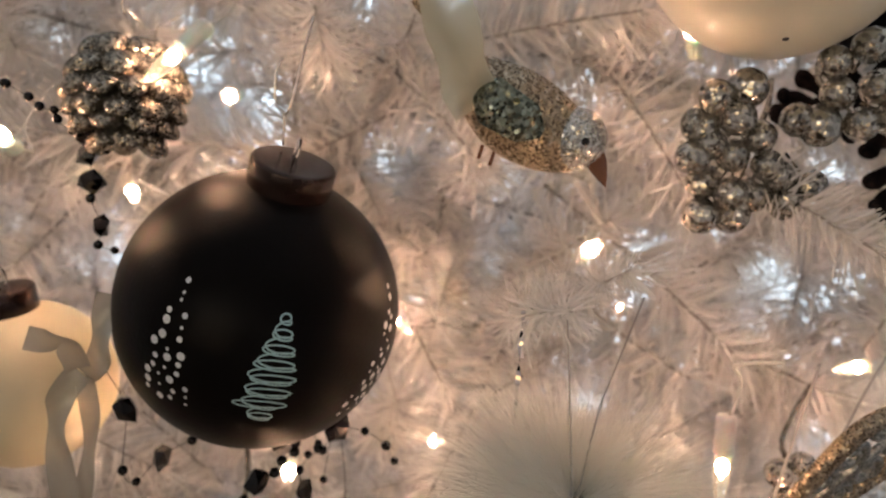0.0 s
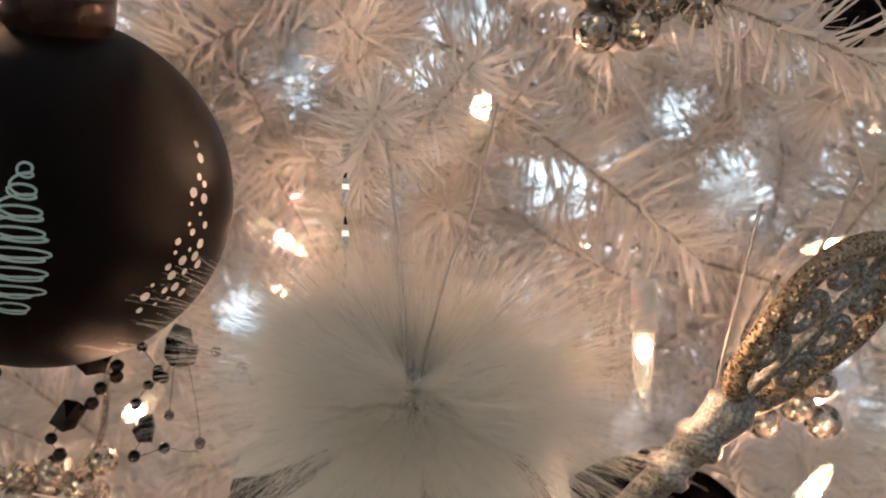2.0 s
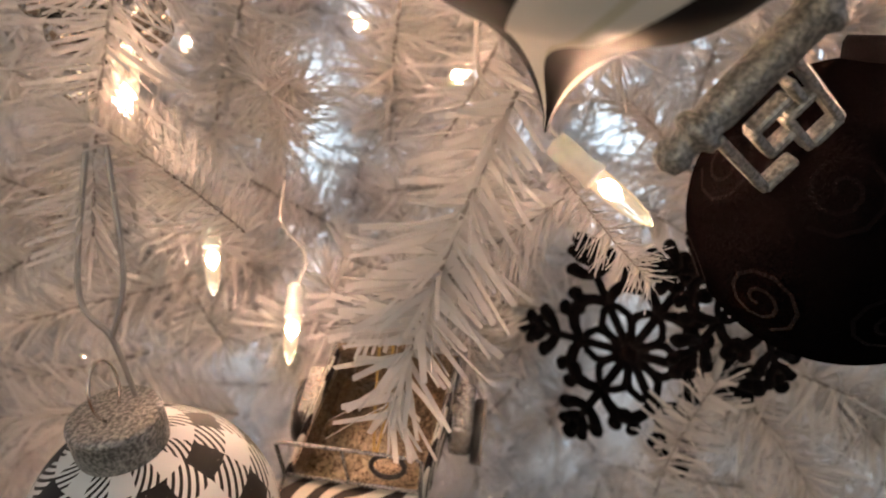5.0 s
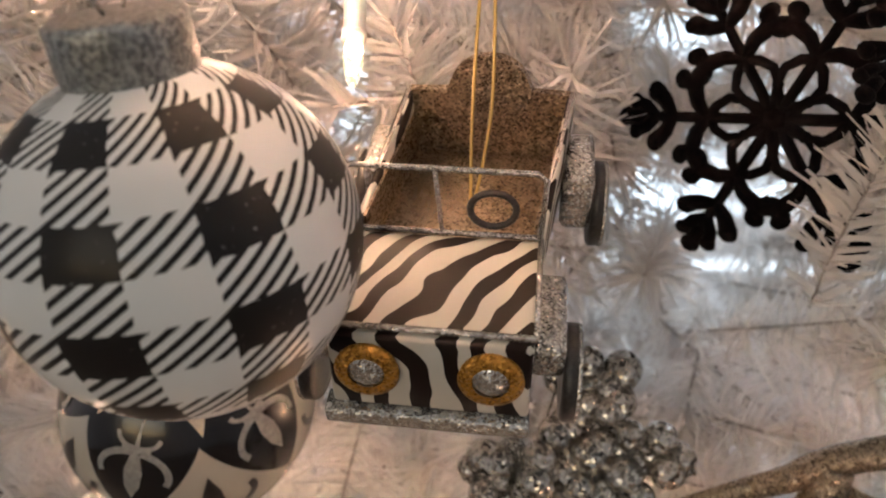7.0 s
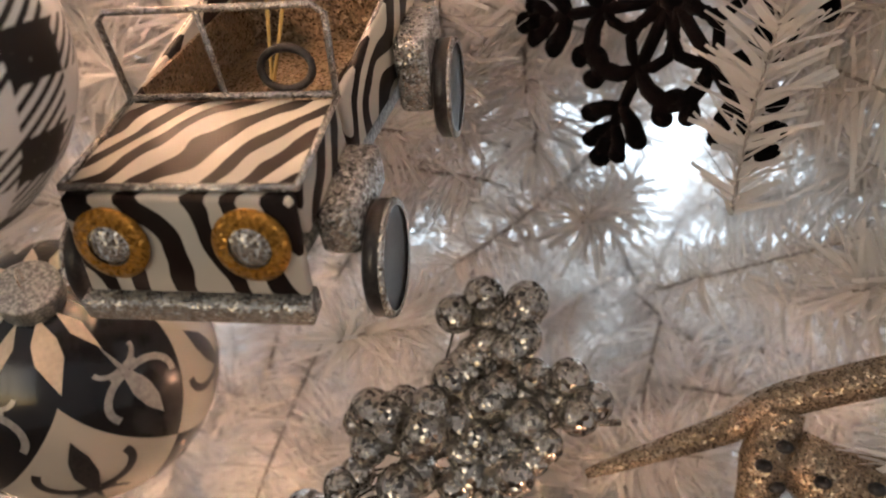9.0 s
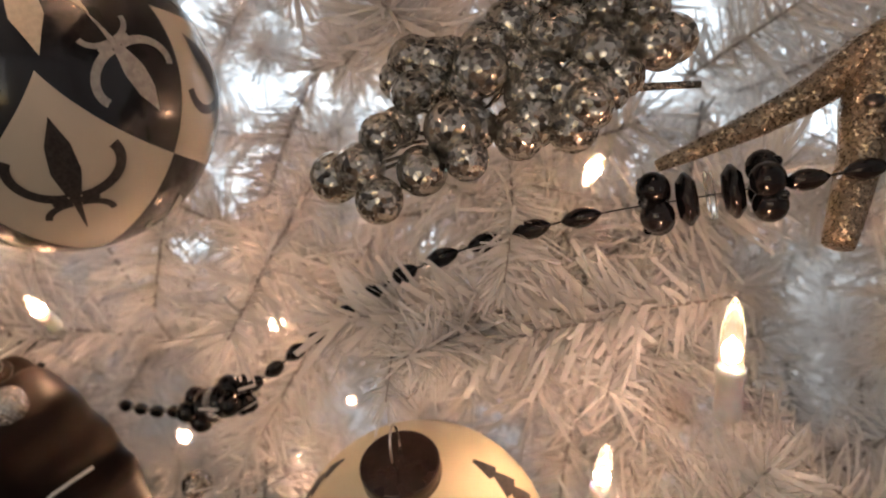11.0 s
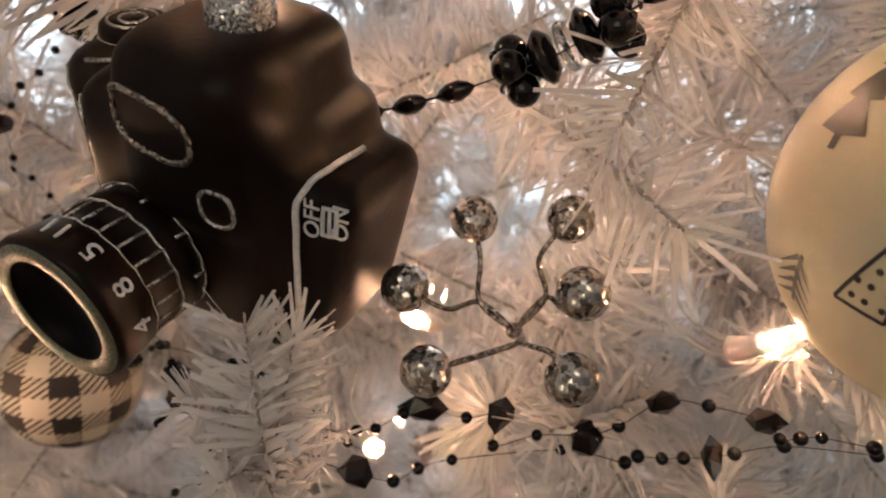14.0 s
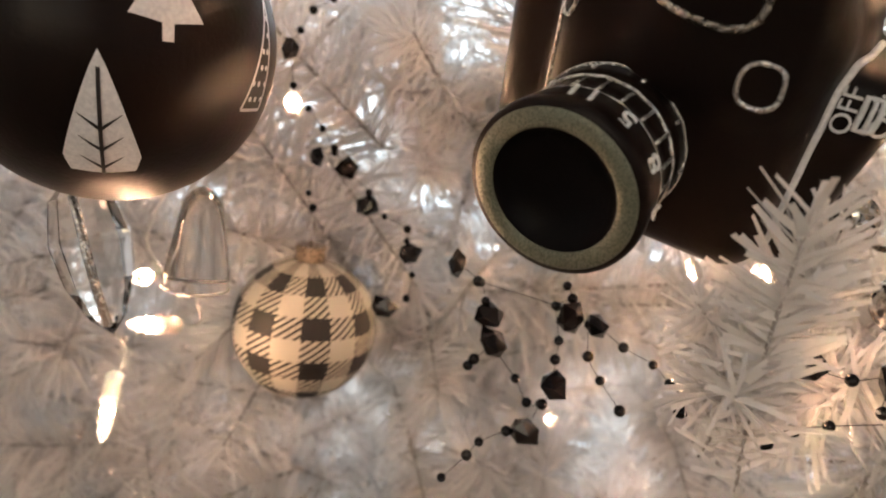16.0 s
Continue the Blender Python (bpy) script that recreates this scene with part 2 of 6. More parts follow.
m_swirl = Mat("black_white_swirl_satin", (0.75, 0.75, 0.72), 0.3).set("Specular IOR Level", 0.12)
sl, st = lonlat(m_swirl)
sw = m_swirl.math("FRACT", m_swirl.math("ADD", m_swirl.math("ADD", m_swirl.math("MULTIPLY", sl, 5.5), m_swirl.math("MULTIPLY", st, -2.475)), 50.03))
swide = m_swirl.math("MAXIMUM", m_swirl.math("MINIMUM", m_swirl.math("MULTIPLY_ADD", st, -1.6, 0.367), 0.72), 0.2)
sblack = m_swirl.math("GREATER_THAN", sw, m_swirl.math("SUBTRACT", 1.0, swide))
scream = m_swirl.math("LESS_THAN", m_swirl.math("ABSOLUTE", m_swirl.math("SUBTRACT", sw, 0.336)), 0.028)
sbase = m_swirl.mix(scream, (0.74, 0.77, 0.74), (0.60, 0.62, 0.52))
m_swirl.link(m_swirl.mix(sblack, sbase, (0.0025, 0.002, 0.0025)), m_swirl.b.inputs["Base Color"])
m_swirl.link(m_swirl.math("MULTIPLY_ADD", sblack, 0.2, 0.3), m_swirl.b.inputs["Roughness"])

m_zebra = Mat("zebra_striped_enamel", (0.75, 0.72, 0.66), 0.5).set("Specular IOR Level", 0.2)
zw = m_zebra.node("ShaderNodeTexWave", Scale=46.0, Distortion=8.0, Detail=1.5)
zw.inputs["Detail Scale"].default_value = 0.9
zmap = m_zebra.node("ShaderNodeMapping", Rotation=(0.3, 0.5, 0.75))
m_zebra.link(m_zebra.coords(), zmap.inputs[0])
m_zebra.link(zmap.outputs[0], zw.inputs["Vector"])
m_zebra.link(m_zebra.mix(m_zebra.ramp(zw.outputs["Fac"], 0.49, 0.53), (0.60, 0.58, 0.52), (0.010, 0.005, 0.004)), m_zebra.b.inputs["Base Color"])

# ---- builders ----


def mesh_of(name, verts, faces, mat, smooth=True):
    me = bpy.data.meshes.new(name)
    me.from_pydata([tuple(v) for v in verts], [], faces)
    if mat:
        me.materials.append(mat.m)
    if smooth:
        me.polygons.foreach_set("use_smooth", [True] * len(me.polygons))
    me.update()
    return me


def part(name, geo, mat, parent, label="", smooth=True, m=None):
    """One mesh under a thing or under a part. geo: (verts, faces), a bmesh or a mesh."""
    if isinstance(geo, bmesh.types.BMesh):
        me = bpy.data.meshes.new(name)
        geo.to_mesh(me)
        geo.free()
        if mat:
            me.materials.append(mat.m)
        if smooth:
            me.polygons.foreach_set("use_smooth", [True] * len(me.polygons))
    elif isinstance(geo, tuple):
        me = mesh_of(name, geo[0], geo[1], mat, smooth)
    else:
        me = geo
    ob = new(name, me)
    ob.parent = parent
    if m is not None:
        ob.matrix_basis = m
    if label:
        ob["label"] = label
    return ob


def thing(name, m, label, category, group="", kind=""):
    ob = new(name)
    ob.empty_display_size = 0.01
    ob.matrix_basis = m
    return tagged(ob, label, category, group, kind)


def frame_of(origin, z, x=None):
    """A pose whose z axis is given, and whose x axis is as near as may be to x."""
    z = Vector(z).normalized()
    x = Vector(x) if x is not None else (Vector((1, 0, 0)) if abs(z.x) < 0.9 else Vector((0, 1, 0)))
    x = (x - x.dot(z) * z).normalized()
    y = z.cross(x)
    return Matrix(((x.x, y.x, z.x, origin[0]), (x.y, y.y, z.y, origin[1]), (x.z, y.z, z.z, origin[2]), (0, 0, 0, 1)))


def join(*geos):
    verts, faces = [], []
    for v, f in geos:
        k = len(verts)
        verts += [tuple(p) for p in v]
        faces += [tuple(i + k for i in q) for q in f]
    return verts, faces


def moved(geo, m):
    return [tuple(m @ Vector(v)) for v in geo[0]], geo[1]


def lathe(profile, n=48):
    """A turned form from (radius, height) pairs."""
    verts = [(r * math.cos(2 * math.pi * k / n), r * math.sin(2 * math.pi * k / n), z) for r, z in profile for k in range(n)]
    faces = [(i * n + k, i * n + (k + 1) % n, (i + 1) * n + (k + 1) % n, (i + 1) * n + k) for i in range(len(profile) - 1) for k in range(n)]
    return verts, faces


def ball(r, n=24, squash=1.0):
    m = max(6, n // 2)
    return lathe([(max(r * math.sin(math.pi * k / m), 1e-6), -r * squash * math.cos(math.pi * k / m)) for k in range(m + 1)], n)


def tube(points, r, n=6, taper=None, closed=False):
    """A round wire along points; r may be a list."""
    pts = [Vector(p) for p in points]
    radii = list(r) if isinstance(r, (list, tuple)) else [r] * len(pts)
    verts, faces, up = [], [], None
    for k, p in enumerate(pts):
        a = pts[(k - 1) % len(pts)] if closed else pts[max(k - 1, 0)]
        b = pts[(k + 1) % len(pts)] if closed else pts[min(k + 1, len(pts) - 1)]
        d = (b - a).normalized()
        if up is None:
            up = d.orthogonal()
        up = (up - up.dot(d) * d)
        up = up.normalized() if up.length > 1e-6 else d.orthogonal().normalized()
        side = d.cross(up)
        for j in range(n):
            w = 2 * math.pi * j / n
            verts.append(p + radii[k] * (math.cos(w) * up + math.sin(w) * side))
    rings = len(pts)
    for k in range(rings if closed else rings - 1):
        q = (k + 1) % rings
        for j in range(n):
            faces.append((k * n + j, k * n + (j + 1) % n, q * n + (j + 1) % n, q * n + j))
    if not closed:
        faces.append(tuple(range(n))[::-1])
        faces.append(tuple((rings - 1) * n + j for j in range(n)))
    return verts, faces


def spline(points, per=6):
    """A smooth line through points."""
    pts = [Vector(p) for p in points]
    if len(pts) < 3:
        return [pts[0].lerp(pts[-1], k / per) for k in range(per + 1)]
    out = []
    for k in range(len(pts) - 1):
        a, b, c, d = pts[max(k - 1, 0)], pts[k], pts[k + 1], pts[min(k + 2, len(pts) - 1)]
        for j in range(per):
            t = j / per
            out.append(0.5 * (2 * b + (c - a) * t + (2 * a - 5 * b + 4 * c - d) * t * t + (3 * b - 3 * c + d - a) * t ** 3))
    return out + [pts[-1]]


def box(sx, sy, sz, bevel=0.0, segments=2, m=None):
    bm = bmesh.new()
    bmesh.ops.create_cube(bm, size=1.0)
    bmesh.ops.scale(bm, vec=(sx, sy, sz), verts=bm.verts)
    if bevel:
        bmesh.ops.bevel(bm, geom=bm.edges[:], offset=bevel, segments=segments, profile=0.5, affect="EDGES")
    if m is not None:
        bmesh.ops.transform(bm, matrix=m, verts=bm.verts)
    return bm


def as_geo(bm):
    bm.verts.index_update()
    out = [tuple(v.co) for v in bm.verts], [tuple(v.index for v in f.verts) for f in bm.faces]
    bm.free()
    return out


def flat_shape(outline, step=0.003):
    """A filled outline in the plane, cut fine enough to be bent."""
    bm = bmesh.new()
    f = bm.faces.new([bm.verts.new((x, y, 0)) for x, y in outline])
    bmesh.ops.triangulate(bm, faces=[f])
    for _ in range(4):
        long = [e for e in bm.edges if e.calc_length() > step]
        if not long:
            break
        bmesh.ops.subdivide_edges(bm, edges=long, cuts=1, use_grid_fill=False)
        bmesh.ops.triangulate(bm, faces=[f for f in bm.faces if len(f.verts) > 3])
    return as_geo(bm)


def disc(x, y, r, n=10):
    return [(x + r * math.cos(2 * math.pi * k / n), y + r * math.sin(2 * math.pi * k / n)) for k in range(n)]


def stroke(points, width, taper=False):
    """A flat brush line in the plane, as one strip."""
    pts = [Vector((*p[:2], 0)) for p in points]
    verts, faces = [], []
    for k, p in enumerate(pts):
        d = (pts[min(k + 1, len(pts) - 1)] - pts[max(k - 1, 0)])
        d = d.normalized() if d.length > 1e-9 else Vector((1, 0, 0))
        w = width * (1 - 0.85 * k / (len(pts) - 1) if taper else 1)
        s = Vector((-d.y, d.x, 0)) * w / 2
        verts += [tuple(p + s), tuple(p - s)]
        if k:
            faces.append((2 * k - 2, 2 * k - 1, 2 * k + 1, 2 * k))
    return verts, faces


def on_ball(geo, r, lon, lat, roll=0.0, lift=0.0003):
    """Bends a flat drawing on to a ball; its middle lies at that longitude and latitude in degrees."""
    turn = Matrix.Rotation(radians(lon), 3, "Z") @ Matrix.Rotation(radians(-lat), 3, "Y") @ Matrix.Rotation(radians(roll), 3, "X")
    out = []
    for x, y, _ in geo[0]:
        a, b = x / r, y / r
        d = Vector((math.cos(b) * math.cos(a), math.cos(b) * math.sin(a), math.sin(b)))
        out.append(tuple(turn @ d * (r + lift)))
    return out, geo[1]


# ---- the room ----


def slab(name, x0, x1, y0, y1, z0, z1, mat, label, category):
    ob = new(name, mesh_of(name, *as_geo(box(x1 - x0, y1 - y0, z1 - z0, 0.0, m=pose((x0 + x1) / 2, (y0 + y1) / 2, (z0 + z1) / 2))), mat, False))
    return tagged(ob, label, category, kind="structure")


X0, X1, Y0, Y1, Z0, Z1 = -2.3, 2.3, -2.2, 2.0, -1.45, 1.05
tagged(new("floor", mesh_of("floor", *as_geo(box(X1 - X0, Y1 - Y0, 0.1, m=pose(0, (Y0 + Y1) / 2, Z0 - 0.07))), m_floor, False)), "brown wooden board floor of the room", "floor", kind="structure")
plank = mesh_of("floor_board", *as_geo(box(0.118, Y1 - Y0 - 0.01, 0.02, 0.002, 1)), m_floor, False)
for k in range(38):
    part("floor_board", plank, None, bpy.data.objects["floor"], m=pose(X0 + 0.06 + k * 0.1208, (Y0 + Y1) / 2, Z0 - 0.009))
slab("ceiling", X0 - 0.12, X1 + 0.12, Y0 - 0.12, Y1 + 0.12, Z1, Z1 + 0.1, m_ceil, "plain white painted ceiling", "ceiling")
slab("wall_west", X0 - 0.12, X0, Y0, Y1, Z0, Z1, m_wall, "plain pale painted wall", "wall")
slab("wall_east", X1, X1 + 0.12, Y0, Y1, Z0, Z1, m_wall, "plain pale painted wall", "wall")


def window_wall(name, y, thick, ox0, ox1, oz0, oz1, number):
    """A wall with a hole, and a framed window in it."""
    blocks = [(X0 - 0.12, ox0, Z0, Z1), (ox1, X1 + 0.12, Z0, Z1), (ox0, ox1, Z0, oz0), (ox0, ox1, oz1, Z1)]
    geo = join(*[as_geo(box(b - a, thick, d - c, m=pose((a + b) / 2, y, (c + d) / 2))) for a, b, c, d in blocks])
    tagged(new(name, mesh_of(name, *geo, m_wall, False)), "plain pale painted wall round a window", "wall", kind="structure")
    win = thing("window_%d" % number, pose((ox0 + ox1) / 2, y, (oz0 + oz1) / 2), "white framed window with clear panes and daylight outside", "window", kind="structure")
    w, h = ox1 - ox0, oz1 - oz0
    bars = [(w, 0.05, 0, h / 2 - 0.025), (w, 0.05, 0, -h / 2 + 0.025), (0.05, h - 0.1, -w / 2 + 0.025, 0), (0.05, h - 0.1, w / 2 - 0.025, 0), (0.05, h - 0.1, 0, 0)]
    part("window_frame", join(*[as_geo(box(a, 0.05, b, 0.004, 1, pose(c, 0, d))) for a, b, c, d in bars]), m_frame, win, smooth=False)
    for s in (-1, 1):
        p = part("pane", box(w / 2 - 0.08, 0.004, h - 0.1, m=pose(s * (w / 4 - 0.002), 0, 0)), m_pane, win, smooth=False)
        p.visible_shadow = False
    part("window_sill", box(w + 0.1, 0.12, 0.03, 0.006, 1, pose(0, -0.1 if y > 0 else 0.1, -h / 2 - 0.016)), m_frame, win, smooth=False)
    return win


window_wall("wall_north", Y1 + 0.06, 0.12, -1.2, 1.2, -0.95, 0.85, 1)
# unseen window, assumed on this side to give the fill lamp an opening
window_wall("wall_south", Y0 - 0.06, 0.12, -1.9, 0.1, -0.6, 0.9, 2)
tagged(new("backdrop", mesh_of("backdrop", [(-4, 3.2, -3), (4, 3.2, -3), (4, 3.2, 3), (-4, 3.2, 3)], [(0, 1, 2, 3)], m_sky, False)), "pale bright overcast daylight outside the window", "sky", kind="structure")

# ---- the tree ----
rng = random.Random(7)
tree = thing("christmas_tree", pose(-0.05, 0.98, Z0), "white artificial christmas tree with dense film needles, decorated", "tree")
part("trunk", tube([(0, 0, 0.05), (0, 0, 2.35)], [0.022, 0.015], 12), m_trunk, tree)
part("foot", join(*[tube([(0, 0, 0.08), (0.3 * math.cos(a), 0.3 * math.sin(a), 0.012)], 0.012, 8) for a in (0.4, 2.0, 3.55, 5.1)]), m_trunk, tree)


def sprig(length, needles, reach, seed, lean=0.62, tight=1.0):
    """Needles and wire of one branch tip, along z from 0."""
    r = random.Random(seed)
    bend = (r.uniform(-0.12, 0.12), r.uniform(-0.12, 0.12))
    verts, faces = [], []

    def axis(s):
        return Vector((bend[0] * length * s * s, bend[1] * length * s * s, length * s))

    for k in range(needles):
        s = (k + r.random()) / needles
        p = axis(s * 0.985)
        w = r.uniform(0, 2 * math.pi)
        out = Vector((math.cos(w), math.sin(w), 0))
        tilt = lean * r.uniform(0.55, 1.5) + 0.5 * max(0, s - 0.82) / 0.18 * 0.8
        d = (out + Vector((0, 0, 1)) * tilt).normalized()
        ln = reach * r.uniform(0.62, 1.12) * (0.72 + 0.28 * math.sin(math.pi * min(1, s * 1.1)))
        wd = r.uniform(0.00055, 0.00115) * tight
        side = d.cross(Vector((r.uniform(-1, 1), r.uniform(-1, 1), r.uniform(-1, 1)))).normalized() * wd
        sag = Vector((r.uniform(-1, 1), r.uniform(-1, 1), r.uniform(-1, 1))) * ln * 0.12
        k0 = len(verts)
        for u in (0.0, 0.5, 1.0):
            q = p + d * ln * u + sag * u * u
            f = 1.0 - 0.35 * u
            verts += [tuple(q - side * f), tuple(q + side * f)]
        faces += [(k0, k0 + 1, k0 + 3, k0 + 2), (k0 + 2, k0 + 3, k0 + 5, k0 + 4)]
    wire = tube([axis(s / 5) for s in range(6)], [0.0008] * 5 + [0.0005], 5)
    return (verts, faces), wire


SPRIGS = []
for k in range(7):
    n, w = sprig(0.10 + 0.015 * (k % 3), 260, 0.032, 100 + k, 0.45 + 0.1 * (k % 4))
    SPRIGS.append((mesh_of("needles", *n, m_needle, False), mesh_of("branch_wire", *w, m_stem)))
for k in range(3):
    n, w = sprig(0.11, 190, 0.030, 200 + k, 0.55 + 0.15 * k, 1.5)
    SPRIGS.append((mesh_of("needles", *n, m_needle, False), mesh_of("branch_wire", *w, m_stem)))
INV_TREE = tree.matrix_basis.inverted()


def branch_pose(tip, direction, scale, turn):
    d = Vector(direction).normalized()
    return frame_of(Vector(tip) - d * 0.11 * scale, d) @ Matrix.Rotation(turn, 4, "Z") @ Matrix.Scale(scale, 4)


def branch(tip, direction, kind=0, scale=1.0, turn=0.0):
    """A branch whose tip lies at tip, growing along direction."""
    d = Vector(direction).normalized()
    needles, wire = SPRIGS[kind % len(SPRIGS)]
    b = part("branch", needles, None, tree, m=INV_TREE @ branch_pose(tip, d, scale, turn))
    part("branch_wire", wire, None, b)
    return b


def face_y(x, z):
    """How far back the outer tips of the tree stand at that place."""
    y = 0.325 + 0.03 * (z > -0.3) - 0.21 * (z + 0.3) * (z < -0.3)
    if x < -0.11 and z < -0.58:
        y += 0.15
    return y + 0.03 * noise.noise(Vector((x * 9, z * 9, 2.0)))


def kept_clear(p):
    for cx, cy, cz, r in CLEAR:
        if (p[0] - cx) ** 2 + (p[1] - cy) ** 2 + (p[2] - cz) ** 2 < r * r:
            return True
    return False


# balls of air that the large ornaments and the lens keep free of tips
CLEAR = [(0.13, 0.62, -0.47, 0.09), (0.10, 0.56, -0.10, 0.06), (-0.03, 0.28, -0.10, 0.07), (0.07, 0.24, -0.17, 0.085), (-0.03, 0.27, -0.35, 0.065), (0.02, 0.32, -0.37, 0.06), (0.02, 0.38, -0.63, 0.07),
         (-0.17, 0.43, -0.63, 0.085), (-0.31, 0.45, -0.62, 0.06), (-0.11, 0.40, -0.47, 0.085), (0.04, 0.23, -0.27, 0.05), (-0.045, 0.27, -0.21, 0.055), (0.03, 0.29, -0.53, 0.07), (-0.06, 0.36, -0.58, 0.06), (-0.10, 0.415, -0.665, 0.055), (0.12, 0.33, -0.36, 0.05), (0.15, 0.31, -0.25, 0.06), (0.115, 0.40, -0.34, 0.065), (0.125, 0.37, -0.335, 0.06), (0.03, 0.25, -0.20, 0.06), (0.13, 0.25, -0.17, 0.05), (0.05, 0.36, -0.48, 0.06), (0.12, 0.29, -0.04, 0.05)]
layers = [(0.045, 0.052, 0.045), (0.10, 0.052, 0.06), (0.165, 0.054, 0.07), (0.235, 0.056, 0.08), (0.31, 0.062, 0.09)]
inner_n, inner_w = [], []
for level, (depth, step, jitter) in enumerate(layers):
    for i in range(int(0.98 / step)):
        for j in range(int(1.22 / step)):
            x = -0.58 + (i + rng.uniform(-0.4, 0.4)) * step
            z = -1.02 + (j + rng.uniform(-0.4, 0.4)) * step
            y = face_y(x, z) + depth + rng.uniform(-0.4, 0.6) * jitter
            if kept_clear((x, y, z)) or rng.random() < (0.05 if level == 0 else 0.13):
                continue
            d = (rng.gauss(0, 0.75), -1.0 + rng.gauss(0, 0.35), rng.gauss(0.05, 0.6))
            kind, scale, turn = rng.randrange(7), rng.uniform(0.85, 1.2), rng.uniform(0, 6.28)
            if level == 0 and -0.42 < x < 0.28 and -0.85 < z < 0.12:
                branch((x, y, z), d, kind, scale, turn)
            else:
                inner_n.append((kind, branch_pose((x, y, z), d, scale, turn)))


def gathered(which, poses):
    """Many branches as one mesh."""
    sources = []
    for pair in SPRIGS:
        me = pair[which]
        co = np.empty(len(me.vertices) * 3)
        me.vertices.foreach_get("co", co)
        sources.append((co.reshape(-1, 3), np.array([p.vertices[:] for p in me.polygons if len(p.vertices) == 4])))
    verts, faces, count = [], [], 0
    for kind, m in poses:
        co, quads = sources[kind]
        a = np.array(m)
        verts.append(co @ a[:3, :3].T + a[:3, 3])
        faces.append(quads + count)
        count += len(co)
    return np.concatenate(verts).tolist(), np.concatenate(faces).tolist()


inner = part("inner_branch", gathered(0, [(k, INV_TREE @ m) for k, m in inner_n]), m_needle, tree, "dense white film needles deeper in the tree", False)
inner["kind"] = "stuff"
stems = part("inner_branch_wire", gathered(1, [(k, INV_TREE @ m) for k, m in inner_n]), m_stem, tree, "thin white branch wires deeper in the tree")
stems["kind"] = "stuff"

# ---- fairy lights ----


def fairy_light_parts(ob):
    part("socket", lathe([(0.0001, 0.0), (0.0032, 0.0), (0.0034, 0.002), (0.0031, 0.010), (0.0036, 0.012), (0.0036, 0.013), (0.0029, 0.0135)], 14), m_socket, ob)
    part("bulb", lathe([(0.0028, 0.013), (0.0029, 0.017), (0.0027, 0.023), (0.0018, 0.028), (0.0006, 0.0305), (0.00005, 0.031)], 14), m_bulb, ob).visible_shadow = False
    part("filament", lathe([(0.00005, 0.0145), (0.0012, 0.0155), (0.0015, 0.0175), (0.0012, 0.0195), (0.00005, 0.0215)], 8), m_glow, ob, "glowing warm white filament")
    part("flex", tube(spline([(0.001, 0, 0.0), (0.003, 0.002, -0.012), (-0.004, 0.014, -0.02), (0.002, 0.034, -0.026)], 4), 0.0006, 5), m_wire, ob)


LIGHTS = [
    (-0.071, 0.307, -0.030, -0.5, -0.6, -0.7), (0.085, 0.336, -0.088, 0.1, -0.9, 0.5), (0.130, 0.277, -0.142, 0.05, -0.2, -1), (0.191, 0.300, -0.195, 0.1, -0.4, 0.9),
    (-0.022, 0.262, -0.226, 0.2, -0.1, 1), (-0.046, 0.350, -0.296, 0.2, -0.5, -0.8), (0.0833, 0.290, -0.2445, 0.75, -0.3, -0.5), (-0.018, 0.352, -0.322, 0.1, -0.6, -0.6),
    (0.096, 0.338, -0.540, 0, -0.15, 1), (0.070, 0.385, -0.598, 0.1, -0.3, 1), (-0.337, 0.520, -0.706, 0.3, -1, 0.2), (-0.3312, 0.510, -0.7209, -0.2, -1, 0.3),
    (-0.3525, 0.520, -0.7594, 0.2, -0.8, -0.5), (-0.1385, 0.470, -0.7239, 0.2, -0.9, 0.4), (-0.159, 0.445, -0.559, 0.2, -0.8, 0.7), (-0.059, 0.456, -0.570, 0.4, -0.9, 0.3),
    (0.072, 0.440, -0.508, -0.3, -0.9, -0.4), (0.083, 0.462, -0.668, -0.5, -0.8, 0.2), (0.131, 0.449, -0.642, 0.3, -0.9, 0.4), (-0.2853, 0.530, -0.641, 0.2, -1, 0.2), (-0.0217, 0.440, -0.6797, 0.4, -0.8, 0.5),
]
LIGHTS2 = [
    (-0.130, 0.302, -0.063, 0.3, -0.9, 0.4), (-0.135, 0.410, -0.105, 0.5, -0.8, -0.2), (-0.025, 0.314, -0.190, 0.2, -0.9, 0.3), (0.115, 0.365, -0.001, -0.4, -0.8, 0.5),
    (-0.074, 0.374, -0.048, 0.2, -1, 0.1), (0.215, 0.365, -0.135, -0.9, -0.3, -0.1), (0.004, 0.400, -0.153, 0.8, -0.5, -0.3),
    (0.031, 0.430, -0.236, 0.4, -0.8, 0.4), (-0.144, 0.520, -0.654, 0.4, -0.9, 0.5), (-0.038, 0.570, -0.563, 0.1, -1, 0.2),
    (-0.123, 0.500, -0.690, -0.4, -0.8, 0.4), (-0.010, 0.465, -0.693, 0.4, -0.9, 0.2),
]
first_light = None
for x, y, z, a, b, c in LIGHTS + LIGHTS2:
    m = frame_of((x, y, z), (a, b, c)) @ Matrix.Translation((0, 0, -0.0175))
    if first_light is None:
        first_light = thing("fairy_light", m, "lit clear fairy light in a milky socket among white needles", "fairy light", "fairy lights on the tree")
        fairy_light_parts(first_light)
    else:
        copy_thing(first_light, m)
